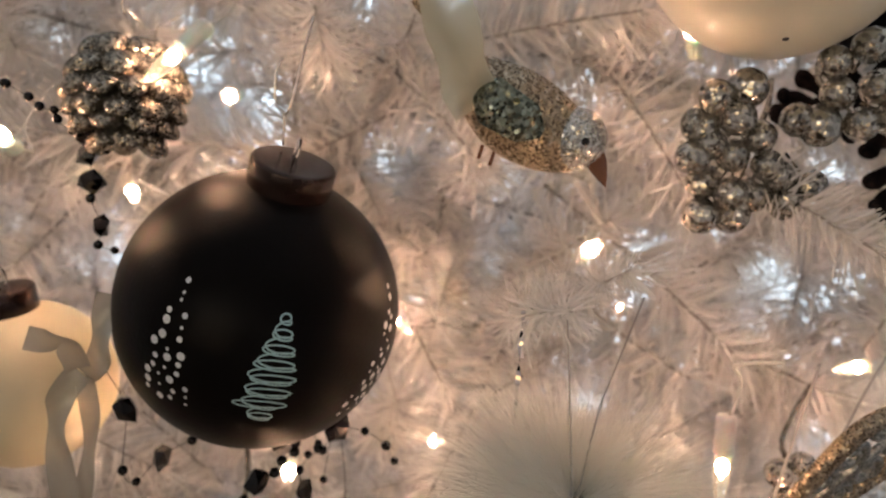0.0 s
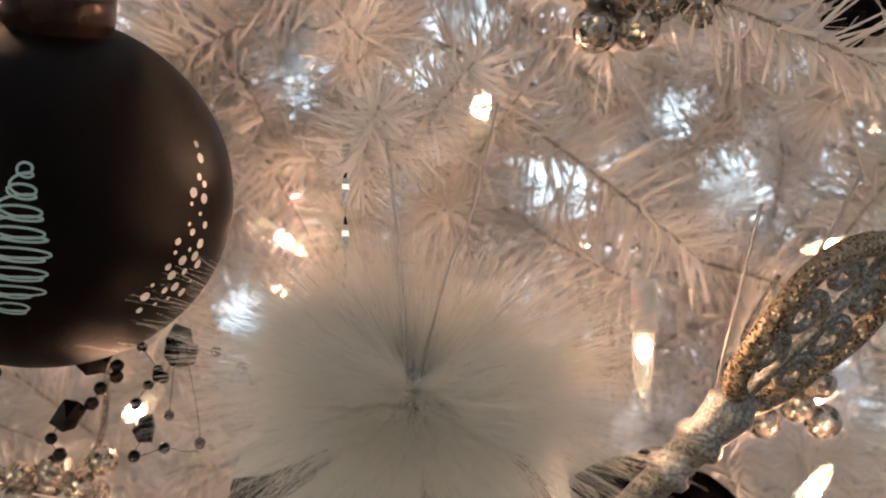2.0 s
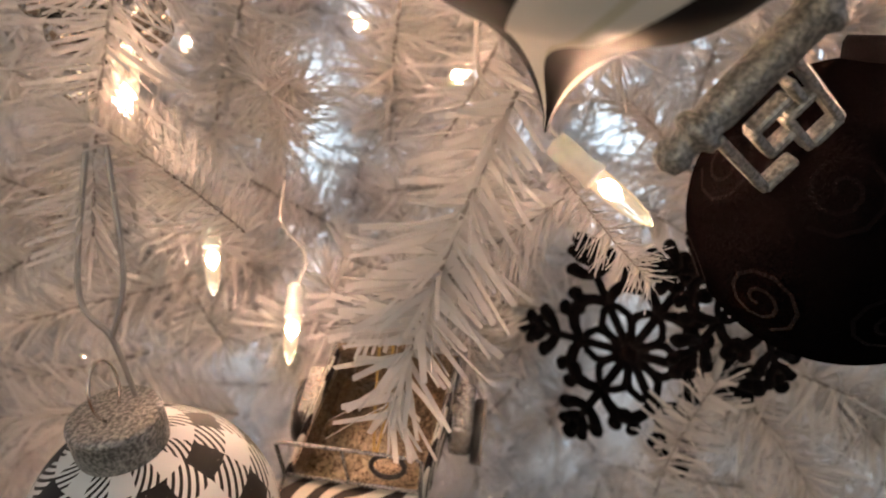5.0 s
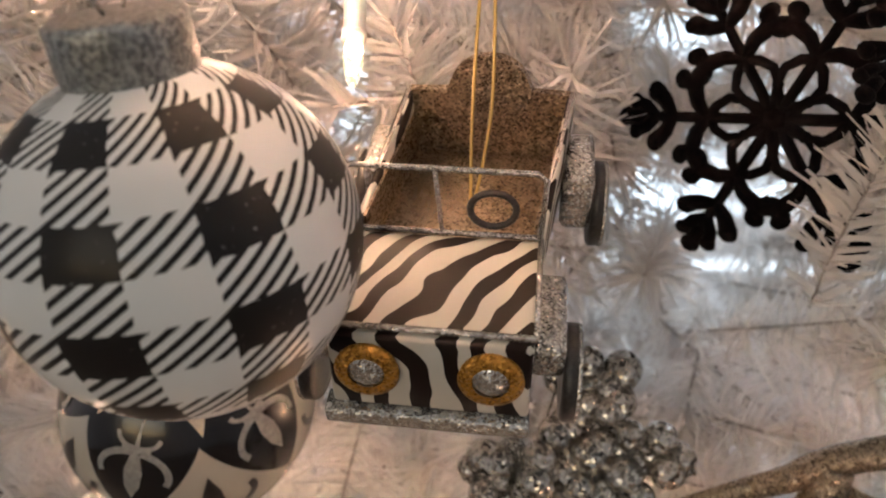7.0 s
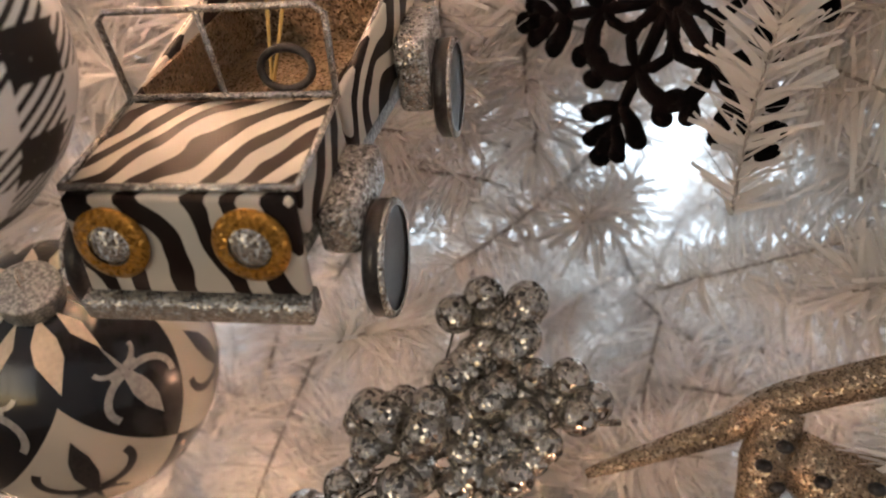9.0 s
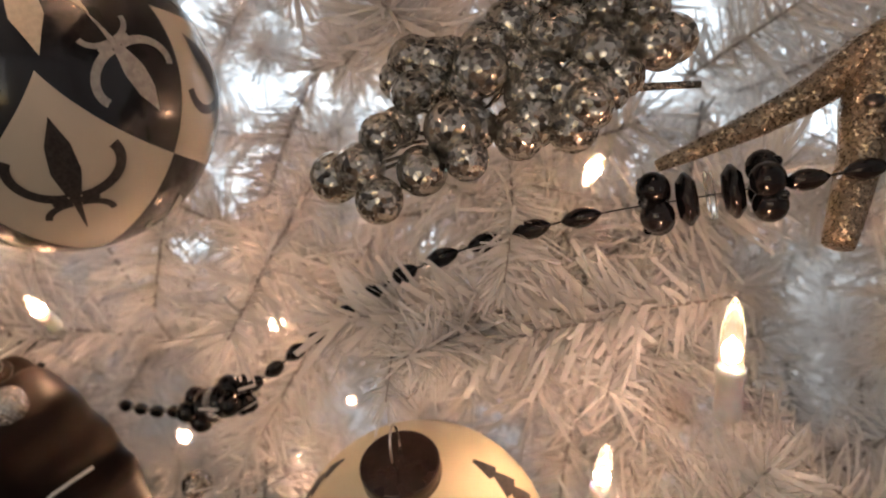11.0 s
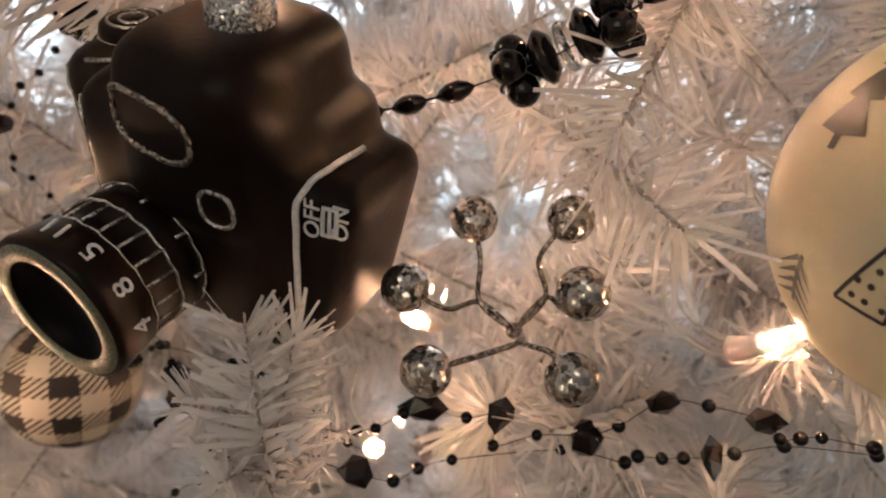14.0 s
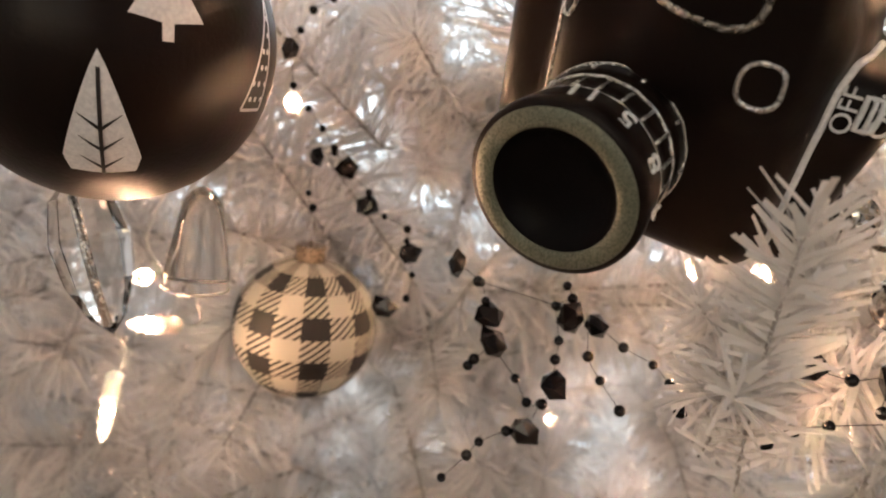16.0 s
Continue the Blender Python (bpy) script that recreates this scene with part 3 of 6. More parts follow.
# lights deeper in the tree, which the branches half hide
for k in range(46):
    x, z = rng.uniform(-0.5, 0.35), rng.uniform(-0.92, 0.12)
    y = face_y(x, z) + rng.uniform(0.09, 0.30)
    if kept_clear((x, y, z)):
        continue
    copy_thing(first_light, frame_of((x, y, z), (rng.uniform(-1, 1), -1, rng.uniform(-1, 1))))

# ---- ball ornaments ----


def cap_parts(ob, r, top, h, mat, label, loop=0.007):
    """A turned cap with a wire loop on the top of a ball."""
    prof = [(r, top - 0.004), (r, top + h * 0.06), (r * 1.02, top + h * 0.10), (r * 1.02, top + h * 0.86), (r * 1.015, top + h * 0.90), (r * 0.985, top + h * 0.96), (r * 0.95, top + h * 0.985), (r * 0.90, top + h), (0.0001, top + h * 1.02)]
    part("cap", lathe(prof, 36), mat, ob, label)
    z = top + h
    pts = [(math.cos(w) * loop * 0.45, 0, z + loop * 0.55 + math.sin(w) * loop * 0.62) for w in [math.pi * (1.32 + 1.36 * 0 - k * 1.64 / 14) for k in range(15)]]
    part("loop", tube(pts, 0.00045, 6), m_hook, ob, "thin wire loop")


def hook(name, points, label, mat=None, r=0.0005):
    ob = thing(name, pose(*points[0]), label, "ornament hook", "hooks and threads on the tree")
    base = Vector(points[0])
    part("wire", tube(spline([Vector(p) - base for p in points], 8), r, 6), mat or m_hook, ob)
    return ob


def scribble_tree():
    """One continuous looping brush line, wide below the middle and closed by a short foot."""
    pts, n, r = [], 330, random.Random(12)
    wide = [r.uniform(0.72, 1.12) for _ in range(18)]
    for k in range(n):
        s = k / (n - 1)
        turn = s * 15.5
        w = (0.0098 * (1 - s) ** 0.75 + 0.0010) * wide[int(turn)] * (1 if s > 0.17 else 0.34 + 0.7 * s)
        a = turn * 2 * math.pi
        pts.append((w * math.sin(a) + 0.0022 * (s - 0.4), -0.0185 + 0.037 * s + 0.0014 * math.cos(a) + 0.0008 * math.sin(a * 0.5)))
    return stroke(pts, 0.0006)


def dot_tree(seed, lean):
    r = random.Random(seed)
    geos = []
    for row in range(12):
        z = 0.020 - row * 0.0036
        count = 1 + row // 3
        for k in range(count):
            x = lean * (0.018 - z) * 0.15 + (k - (count - 1) / 2) * 0.0047 + r.uniform(-0.0008, 0.0008)
            geos.append(flat_shape(disc(x, z + r.uniform(-0.0008, 0.0008), r.choice((0.0006, 0.0010, 0.0014)), 9)))
    return join(*geos)


BB = (-0.0340, 0.296, -0.1125)
bb_r = 0.0490
bb = thing("black_ball_ornament", frame_of(BB, (0.20, -0.13, 0.97), (0, -1, 0)), "matt black glass ball with ice blue scribbled tree and dots", "christmas ornament")
part("ball", ball(bb_r, 96), m_matt_black, bb)
cap_parts(bb, 0.0138, bb_r - 0.001, 0.0085, m_cap_black, "dark bronze metal cap")
part("scribble_tree", on_ball(scribble_tree(), bb_r, 21, 8.5), m_ice_paint, bb, "ice blue scribbled tree")
for seed, lon, lean in ((3, 80, -3), (4, -20, 0.6)):
    part("dotted_tree", on_ball(dot_tree(seed, lean), bb_r, lon + 1.5, 9), m_white_paint, bb, "white dotted tree")
hook("ornament_hook", [(-0.029, 0.297, -0.054), (-0.029, 0.297, -0.044), (-0.0325, 0.299, -0.041), (-0.033, 0.300, -0.030), (-0.031, 0.301, -0.026)], "thin silver ornament hook above a black ball")
hook("ornament_hook", [(-0.029, 0.297, -0.044), (-0.0265, 0.296, -0.040), (-0.024, 0.30, -0.022), (-0.022, 0.302, -0.012)], "thin silver hook end hanging from a white branch")


def line(a, b, w=0.0012, n=8, taper=False):
    return stroke([(a[0] + (b[0] - a[0]) * k / n, a[1] + (b[1] - a[1]) * k / n) for k in range(n + 1)], w, taper)


def twig_tree(h):
    geos = [line((0, -h / 2), (0.001, h / 2), 0.0012, 14)]
    for k in range(4):
        z = h / 2 - 0.001 - k * h * 0.23
        geos += [line((0, z), (-0.0062 - 0.0006 * k, z - 0.0056), 0.0014, 6, True), line((0, z), (0.0054, z - 0.0062), 0.0014, 6, True)]
    return join(*geos)


def leaf_outline(w, h):
    pts = [(0, h / 2)]
    for k in range(1, 9):
        s = k / 9
        pts.append((w / 2 * s ** 0.8 * (1 if s < 0.9 else 0.95), h / 2 - h * 0.93 * s))
    pts += [(w * 0.40, -h * 0.48), (w * 0.08, -h * 0.5), (0, -h * 0.5)]
    return pts + [(-x, y) for x, y in reversed(pts[1:-1])]


def leaf_veins(h):
    geos = [line((0, h * 0.42), (0, -h * 0.56), 0.0009, 14)]
    for k in range(3):
        z = h * (0.06 - 0.2 * k)
        geos += [line((0, z - 0.004), (-0.0048, z), 0.001, 5, True), line((0, z - 0.004), (0.0048, z), 0.001, 5, True)]
    return join(*geos)


def cone_outline(w, h):
    return [(0, h / 2), (w / 2, -h * 0.42), (w * 0.1, -h * 0.40), (w * 0.1, -h / 2), (-w * 0.1, -h / 2), (-w * 0.1, -h * 0.40), (-w / 2, -h * 0.42)]


def fir_tiers(w, h):
    geos = []
    for k in range(3):
        top, tw = h / 2 - k * h * 0.3, w * (0.5 + 0.25 * k)
        geos.append(flat_shape([(-tw * 0.12, top), (tw * 0.12, top), (tw / 2, top - h * 0.3), (0, top - h * 0.34), (-tw / 2, top - h * 0.28)]))
    geos.append(flat_shape([(-w * 0.08, -h * 0.42), (w * 0.08, -h * 0.42), (w * 0.08, -h * 0.55), (-w * 0.08, -h * 0.55)]))
    return join(*geos)


def dotted_triangle(w, h):
    geos = [line((-w / 2, -h / 2), (w * 0.3, h / 2), 0.0009, 12), line((w * 0.3, h / 2), (w * 0.35, -h / 2), 0.0009, 12), line((-w / 2, -h / 2), (w * 0.35, -h / 2), 0.0009, 8)]
    r = random.Random(9)
    for row in range(6):
        z = h * 0.3 - row * h * 0.14
        for k in range(1 + row // 2):
            geos.append(flat_shape(disc(w * 0.24 - k * w * 0.24 + r.uniform(-0.0004, 0.0004), z, 0.0008, 8)))
    return join(*geos)


CR = (0.0075, 0.4055, -0.6405)
cr_r = 0.0465
cream = thing("cream_ball_ornament", frame_of(CR, (-0.03, -0.42, 0.907), (0, -1, 0)), "matt cream glass ball with painted black trees and dark cap", "christmas ornament")
part("ball", ball(cr_r, 96), m_cream, cream)
cap_parts(cream, 0.0129, cr_r - 0.0015, 0.0068, m_cap_black, "dark bronze metal cap", 0.013)
part("twig_tree", on_ball(twig_tree(0.031), cr_r, -31, 51.5, 5), m_black_paint, cream, "black painted twig tree")
lf = part("leaf_tree", on_ball(flat_shape(leaf_outline(0.0165, 0.035)), cr_r, 35, 45, -16), m_black_paint, cream, "black leaf-shaped tree")
part("vein", on_ball(leaf_veins(0.033), cr_r, 35, 45, -16, 0.0006), m_white_paint, lf, "pale painted veins")
part("fir_tree", on_ball(fir_tiers(0.014, 0.027), cr_r, -101, 43, 27), m_black_paint, cream, "black tiered fir")
part("fir_tree", on_ball(fir_tiers(0.018, 0.034), cr_r, -5, 12.5, 0), m_black_paint, cream, "black tiered fir")
part("fir_tree", on_ball(fir_tiers(0.014, 0.027), cr_r, 98, 45, -24), m_black_paint, cream, "black tiered fir")
part("dotted_tree", on_ball(dotted_triangle(0.0135, 0.027), cr_r, -60, 13, 0), m_black_paint, cream, "black outlined tree with dots")
part("twig_tree", on_ball(twig_tree(0.014), cr_r, -82, -9, 0), m_black_paint, cream, "small black painted twig tree")
hook("ornament_hook", [(0.006, 0.402, -0.580), (0.010, 0.404, -0.575), (0.008, 0.41, -0.560), (0.010, 0.42, -0.552)], "thin silver ornament hook above a cream ball")

BK = (-0.321, 0.466, -0.6262)
bk_r = 0.0441
bk = thing("dark_ball_ornament", frame_of(BK, (-0.05, -0.02, 1), (0, -1, 0)), "matt black-brown glass ball with white painted trees", "christmas ornament")
part("ball", ball(bk_r, 80), m_brown_black, bk)
cap_parts(bk, 0.013, bk_r - 0.001, 0.008, m_cap_black, "dark bronze metal cap")
lf = part("leaf_tree", on_ball(flat_shape(leaf_outline(0.0195, 0.033)), bk_r, 19, -28, -5), m_white_paint, bk, "white leaf-shaped tree")
part("vein", on_ball(leaf_veins(0.030), bk_r, 19, -28, -5, 0.0006), m_black_paint, lf, "dark painted veins")
part("fir_tree", on_ball(fir_tiers(0.018, 0.034), bk_r, 42, 20, -4), m_white_paint, bk, "white tiered fir")
part("dotted_tree", on_ball(dotted_triangle(0.0125, 0.03), bk_r, 80, -6, 0), m_white_paint, bk, "white outlined tree with dots")
part("fir_tree", on_ball(fir_tiers(0.018, 0.034), bk_r, -31, 4, 0), m_white_paint, bk, "white tiered fir")

PL = (-0.0358, 0.2791, -0.3537)
pl_r = 0.036
pl = thing("plaid_ball_ornament", frame_of(PL, (-0.086, -0.177, 0.98), (0, -1, 0)), "glossy black and white buffalo check glass ball with silver cap", "christmas ornament")
part("ball", ball(pl_r, 96), m_plaid, pl)
cap_parts(pl, 0.0122, pl_r - 0.0015, 0.0100, m_silver, "speckled silver metal cap", 0.014)
hook("silver_thread", [(-0.017, 0.246, -0.287), (-0.019, 0.243, -0.272), (-0.025, 0.243, -0.262), (-0.022, 0.247, -0.232)], "silver twisted thread holding a plaid ball", m_silver_thread, 0.0006)
hook("silver_thread", [(-0.019, 0.243, -0.272), (-0.0155, 0.244, -0.258), (-0.018, 0.247, -0.232)], "silver twisted thread holding a plaid ball", m_silver_thread, 0.0006)

pl2 = thing("small_plaid_ball_ornament", frame_of((-0.2914, 0.5856, -0.7416), (0.08, -0.05, 1), (0, -1, 0)), "small black and cream check glass ball with clear rim", "christmas ornament")
part("ball", ball(0.0326, 64), m_plaid_small, pl2)
cap_parts(pl2, 0.0068, 0.0318, 0.007, m_gold_glit, "pale gold metal cap", 0.009)

FL = (-0.1099, 0.4103, -0.4739)
fl_r = 0.0525
FL_AXIS = Vector((0.2176, -0.5807, 0.7845)).normalized()
# the first diamond faces 37 degrees round from the front
FL_X = Matrix.Rotation(radians(37), 3, FL_AXIS) @ (Vector((0, -1, 0)) - Vector((0, -1, 0)).dot(FL_AXIS) * FL_AXIS)
fl = thing("fleur_ball_ornament", frame_of(FL, FL_AXIS, FL_X), "black and ivory harlequin glass ball with fleur-de-lis motifs", "christmas ornament")
part("ball", ball(fl_r, 96), m_harlequin, fl)
cap_parts(fl, 0.011, fl_r - 0.001, 0.008, m_silver, "silver metal cap")


def fleur(s):
    """A fleur-de-lis as brush strokes and one petal."""
    petal = [(0, 0.5), (0.085, 0.3), (0.1, 0.1), (0.05, -0.1), (0, -0.16), (-0.05, -0.1), (-0.1, 0.1), (-0.085, 0.3)]
    geos = [flat_shape([(x * s, y * s) for x, y in petal]), line((-0.16 * s, -0.15 * s), (0.16 * s, -0.15 * s), 0.055 * s), line((0, -0.15 * s), (0, -0.46 * s), 0.06 * s, 8, True)]
    for k in (-1, 1):
        geos.append(stroke([(k * s * (0.05 + 0.33 * math.sin(u)), s * (-0.12 + 0.22 * (1 - math.cos(u * 1.1)))) for u in [0.15 * i for i in range(14)]], 0.075 * s))
        geos.append(stroke([(k * s * (0.03 + 0.2 * math.sin(u)), s * (-0.18 - 0.14 * (1 - math.cos(u)))) for u in [0.17 * i for i in range(10)]], 0.05 * s))
    return join(*geos)


for k in range(5):
    part("fleur_motif", on_ball(fleur(0.042), fl_r, 72 * k, 9), m_black_paint, fl, "black fleur-de-lis")
    part("fleur_motif", on_ball(fleur(0.035), fl_r, 72 * k + 37, 40, 180), m_grey_paint, fl, "silver grey fleur-de-lis")
    part("petal", on_ball(flat_shape([(0, 0.014), (0.0042, 0.005), (0.0046, -0.002), (0, -0.014), (-0.0046, -0.002), (-0.0042, 0.005)]), fl_r, 72 * k + 4, 65), m_ivory, fl, "ivory painted petal")
    part("petal", on_ball(flat_shape([(0, 0.010), (0.0026, 0.001), (0, -0.010), (-0.0026, 0.001)]), fl_r, 72 * k + 38, 68), m_ivory, fl, "ivory painted petal")
    part("fleur_motif", on_ball(fleur(0.030), fl_r, 72 * k + 36, -34), m_grey_paint, fl, "silver grey fleur-de-lis")

glit = thing("black_glitter_ball_ornament", frame_of((0.1556, 0.3337, -0.2572), (0, 0, 1), (0, -1, 0)), "black flocked glitter ball with raised swirls", "christmas ornament")
part("ball", ball(0.0440, 80), m_black_glit, glit)
for k in range(16):
    sw = stroke([(0.0115 * (1 - u / 22) * math.cos(u * 0.62), 0.0115 * (1 - u / 22) * math.sin(u * 0.62)) for u in range(21)], 0.0012)
    part("swirl", on_ball(sw, 0.0440, 45 * (k % 8) + 20 * (k // 8), -24 + 44 * (k // 8), 40 * k, 0.0005), m_velvet, glit)
part("cap", lathe([(0.010, 0.0428), (0.0103, 0.047), (0.0095, 0.049), (0.0001, 0.0495)], 30), m_velvet, glit)

pearl = thing("pearl_ball_ornament", frame_of((0.118, 0.298, 0.031), (0, 0, 1), (0, -1, 0)), "large pearly cream glass ball ornament", "christmas ornament")
part("ball", ball(0.0415, 80), m_pearl, pearl)
cap_parts(pearl, 0.012, 0.0405, 0.008, m_silver, "silver metal cap")
part("seam_dot", on_ball(flat_shape(disc(0, 0, 0.001, 10)), 0.0415, 3, -58), m_black_paint, pearl, "small dark dot")

lb = thing("cream_ball_ornament", frame_of((-0.131, 0.312, -0.163), (-0.18, -0.05, 1), (0, -1, 0)), "pearly cream glass ball with dark cap behind a silver ribbon", "christmas ornament")
part("ball", ball(0.033, 64), m_cream, lb)
cap_parts(lb, 0.0108, 0.0315, 0.009, m_cap_black, "dark bronze metal cap")
part("fir_tree", on_ball(fir_tiers(0.010, 0.02), 0.033, -25, -35, 0), m_black_paint, lb, "black painted fir")

# ---- striped onion ornament with a down collar ----
SW = (0.0711, 0.2504, -0.175)
sw_r = 0.0342
sw_ob = thing("striped_onion_ornament", frame_of(SW, (0.084, -0.323, 0.943), (0, -1, 0)) @ Matrix.Scale(1.18, 4), "black and white swirled onion ornament with white down collar", "christmas ornament")
prof = []
for k in range(61):
    w = math.pi * k / 60
    r, z = sw_r * math.sin(w), -0.86 * sw_r * math.cos(w)
    if w < 0.75:
        z -= 0.018 * (1 - w / 0.75) ** 2.2
        r *= 0.35 + 0.65 * (w / 0.75) ** 0.9
    prof.append((max(r, 0.0004), z))
part("body", lathe(prof, 96), m_swirl, sw_ob)
part("cap", lathe([(0.008, 0.029), (0.0085, 0.034), (0.006, 0.036), (0.0001, 0.0365)], 24), m_silver, sw_ob)


def down(count, seed):
    """Loose soft barbs that spring from the top and fall outwards."""
    r = random.Random(seed)
    verts, faces = [], []
    for _ in range(count):
        w, e = r.uniform(0, 2 * math.pi), r.uniform(0.0, 1.0)
        p = Vector((math.cos(w) * 0.016 * e, math.sin(w) * 0.016 * e, 0.031 + 0.003 * r.random()))
        rise = r.gauss(0.52, 0.34) + 1.1 * (1 - e) ** 2
        d = Vector((math.cos(w), math.sin(w), rise)).normalized()
        ln = r.uniform(0.011, 0.036) * (0.8 + 0.2 * abs(math.sin(w)))
        side = d.cross(Vector((r.gauss(0, 1), r.gauss(0, 1), r.gauss(0, 1)))).normalized() * r.uniform(0.00004, 0.00009)
        curl = Vector((r.gauss(0, 0.25), r.gauss(0, 0.25), -r.uniform(0.10, 0.75))) * ln
        k0 = len(verts)
        for u in (0.0, 0.3, 0.6, 1.0):
            q = p + d * ln * u + curl * u * u * 0.55
            m = math.sqrt(q.x * q.x + q.y * q.y)
            lim = sw_r * sw_r * 1.08 - m * m
            if lim > 0 and q.z < 0.86 * math.sqrt(lim):
                q.z = 0.86 * math.sqrt(lim) + 0.0008
            f = 1 - 0.6 * u
            verts += [tuple(q - side * f), tuple(q + side * f)]
        faces += [(k0 + 2 * i, k0 + 2 * i + 1, k0 + 2 * i + 3, k0 + 2 * i + 2) for i in range(3)]
    return verts, faces


def fallen_barbs(count, seed):
    """Long thin barbs that lie down over the shoulder of the body."""
    r = random.Random(seed)
    verts, faces = [], []
    for _ in range(count):
        w, w_turn = r.uniform(0, 2 * math.pi), r.gauss(0, 0.16)
        tilt, fall = r.uniform(0.45, 0.85), r.uniform(0.15, 0.62)
        lift, wide = r.uniform(1.01, 1.06), r.uniform(0.00008, 0.00016)
        k0 = len(verts)
        for i in range(7):
            u = i / 6
            a, b = tilt + fall * u, w + w_turn * u * u
            k = sw_r * (1.01 + (lift - 1.01) * math.sin(3.0 * u))
            q = Vector((k * math.sin(a) * math.cos(b), k * math.sin(a) * math.sin(b), 0.86 * k * math.cos(a)))
            side = Vector((-math.sin(b), math.cos(b), 0)) * wide * (1 - 0.7 * u)
            verts += [tuple(q - side), tuple(q + side)]
        faces += [(k0 + 2 * i, k0 + 2 * i + 1, k0 + 2 * i + 3, k0 + 2 * i + 2) for i in range(6)]
    return verts, faces


part("down_collar", down(15000, 5), m_fur, sw_ob, "fluffy white marabou down", False)
part("fallen_down", fallen_barbs(420, 8), m_fur, sw_ob, "long thin white down barbs", False)

# ---- key ornament ----
KEY_A = Vector((0.617, 0.06, 0.786)).normalized()
KEY_P = Vector((0.66, 0.50, -0.56))
KEY_P = (KEY_P - KEY_P.dot(KEY_A) * KEY_A).normalized()
key = thing("key_ornament", frame_of((0.0926, 0.2632, -0.2289), KEY_A, KEY_P), "large tarnished silver skeleton key with glittery filigree bow", "christmas ornament")
kp = [(0.0001, -0.005), (0.0030, -0.004), (0.0040, -0.001), (0.0030, 0.001), (0.0034, 0.003), (0.0050, 0.004), (0.0050, 0.006), (0.0036, 0.0075), (0.0040, 0.010),
      (0.0042, 0.033), (0.0056, 0.0345), (0.0056, 0.037), (0.0042, 0.0385), (0.0043, 0.070), (0.0060, 0.0715), (0.0062, 0.0735), (0.0046, 0.075), (0.0048, 0.081),
      (0.0066, 0.0825), (0.0066, 0.085), (0.0050, 0.087), (0.0058, 0.092), (0.0068, 0.095), (0.0050, 0.098), (0.0036, 0.101), (0.0001, 0.1015)]
part("shaft", lathe(kp, 28), m_silver, key)
for x, z, sx, sz in ((0.0150, 0.0120, 0.022, 0.0022), (0.0150, 0.0320, 0.022, 0.0022), (0.0255, 0.0160, 0.0022, 0.009), (0.0255, 0.0285, 0.0022, 0.008), (0.0105, 0.0220, 0.0022, 0.010),
                     (0.0150, 0.0175, 0.009, 0.002), (0.0200, 0.0240, 0.012, 0.002), (0.0185, 0.0200, 0.002, 0.007), (0.0145, 0.0275, 0.002, 0.007), (0.0105, 0.0285, 0.007, 0.002)):
    part("tooth", box(sx, 0.0042, sz, 0.0006, 1, pose(x, 0, z - 0.0052)), m_silver, key, smooth=False)
bow = [tube([(0.0165 * math.sin(w) * (1 + 0.12 * math.cos(3 * w)), 0, 0.124 - 0.0255 * math.cos(w)) for w in [2 * math.pi * k / 40 for k in range(40)]], 0.0030, 8, closed=True)]
part("bow", bow[0], m_gold_glit, key, "champagne glitter rim of the bow")
fil = []
for s in (-1, 1):
    for z0, r0 in ((0.112, 0.0062), (0.124, 0.0070), (0.137, 0.0055)):
        fil.append(tube([(s * 0.0075 + r0 * (1 - k / 34) * math.cos(k * 0.38), 0, z0 + r0 * (1 - k / 34) * math.sin(k * 0.38)) for k in range(26)], 0.0014, 6))
fil.append(tube([(0, 0, 0.1), (0.001, 0, 0.125), (0, 0, 0.148)], 0.0016, 6))
part("filigree", join(*fil), m_silver, key, "pale tarnished scrollwork")
hook("silver_thread", [(0.150, 0.279, -0.159), (0.154, 0.283, -0.130), (0.158, 0.287, -0.105)], "silver thread holding a key ornament", m_silver_thread, 0.0005)
hook("silver_thread", [(0.166, 0.28, -0.137), (0.176, 0.29, -0.118), (0.187, 0.298, -0.098)], "silver thread holding a key ornament", m_silver_thread, 0.0005)


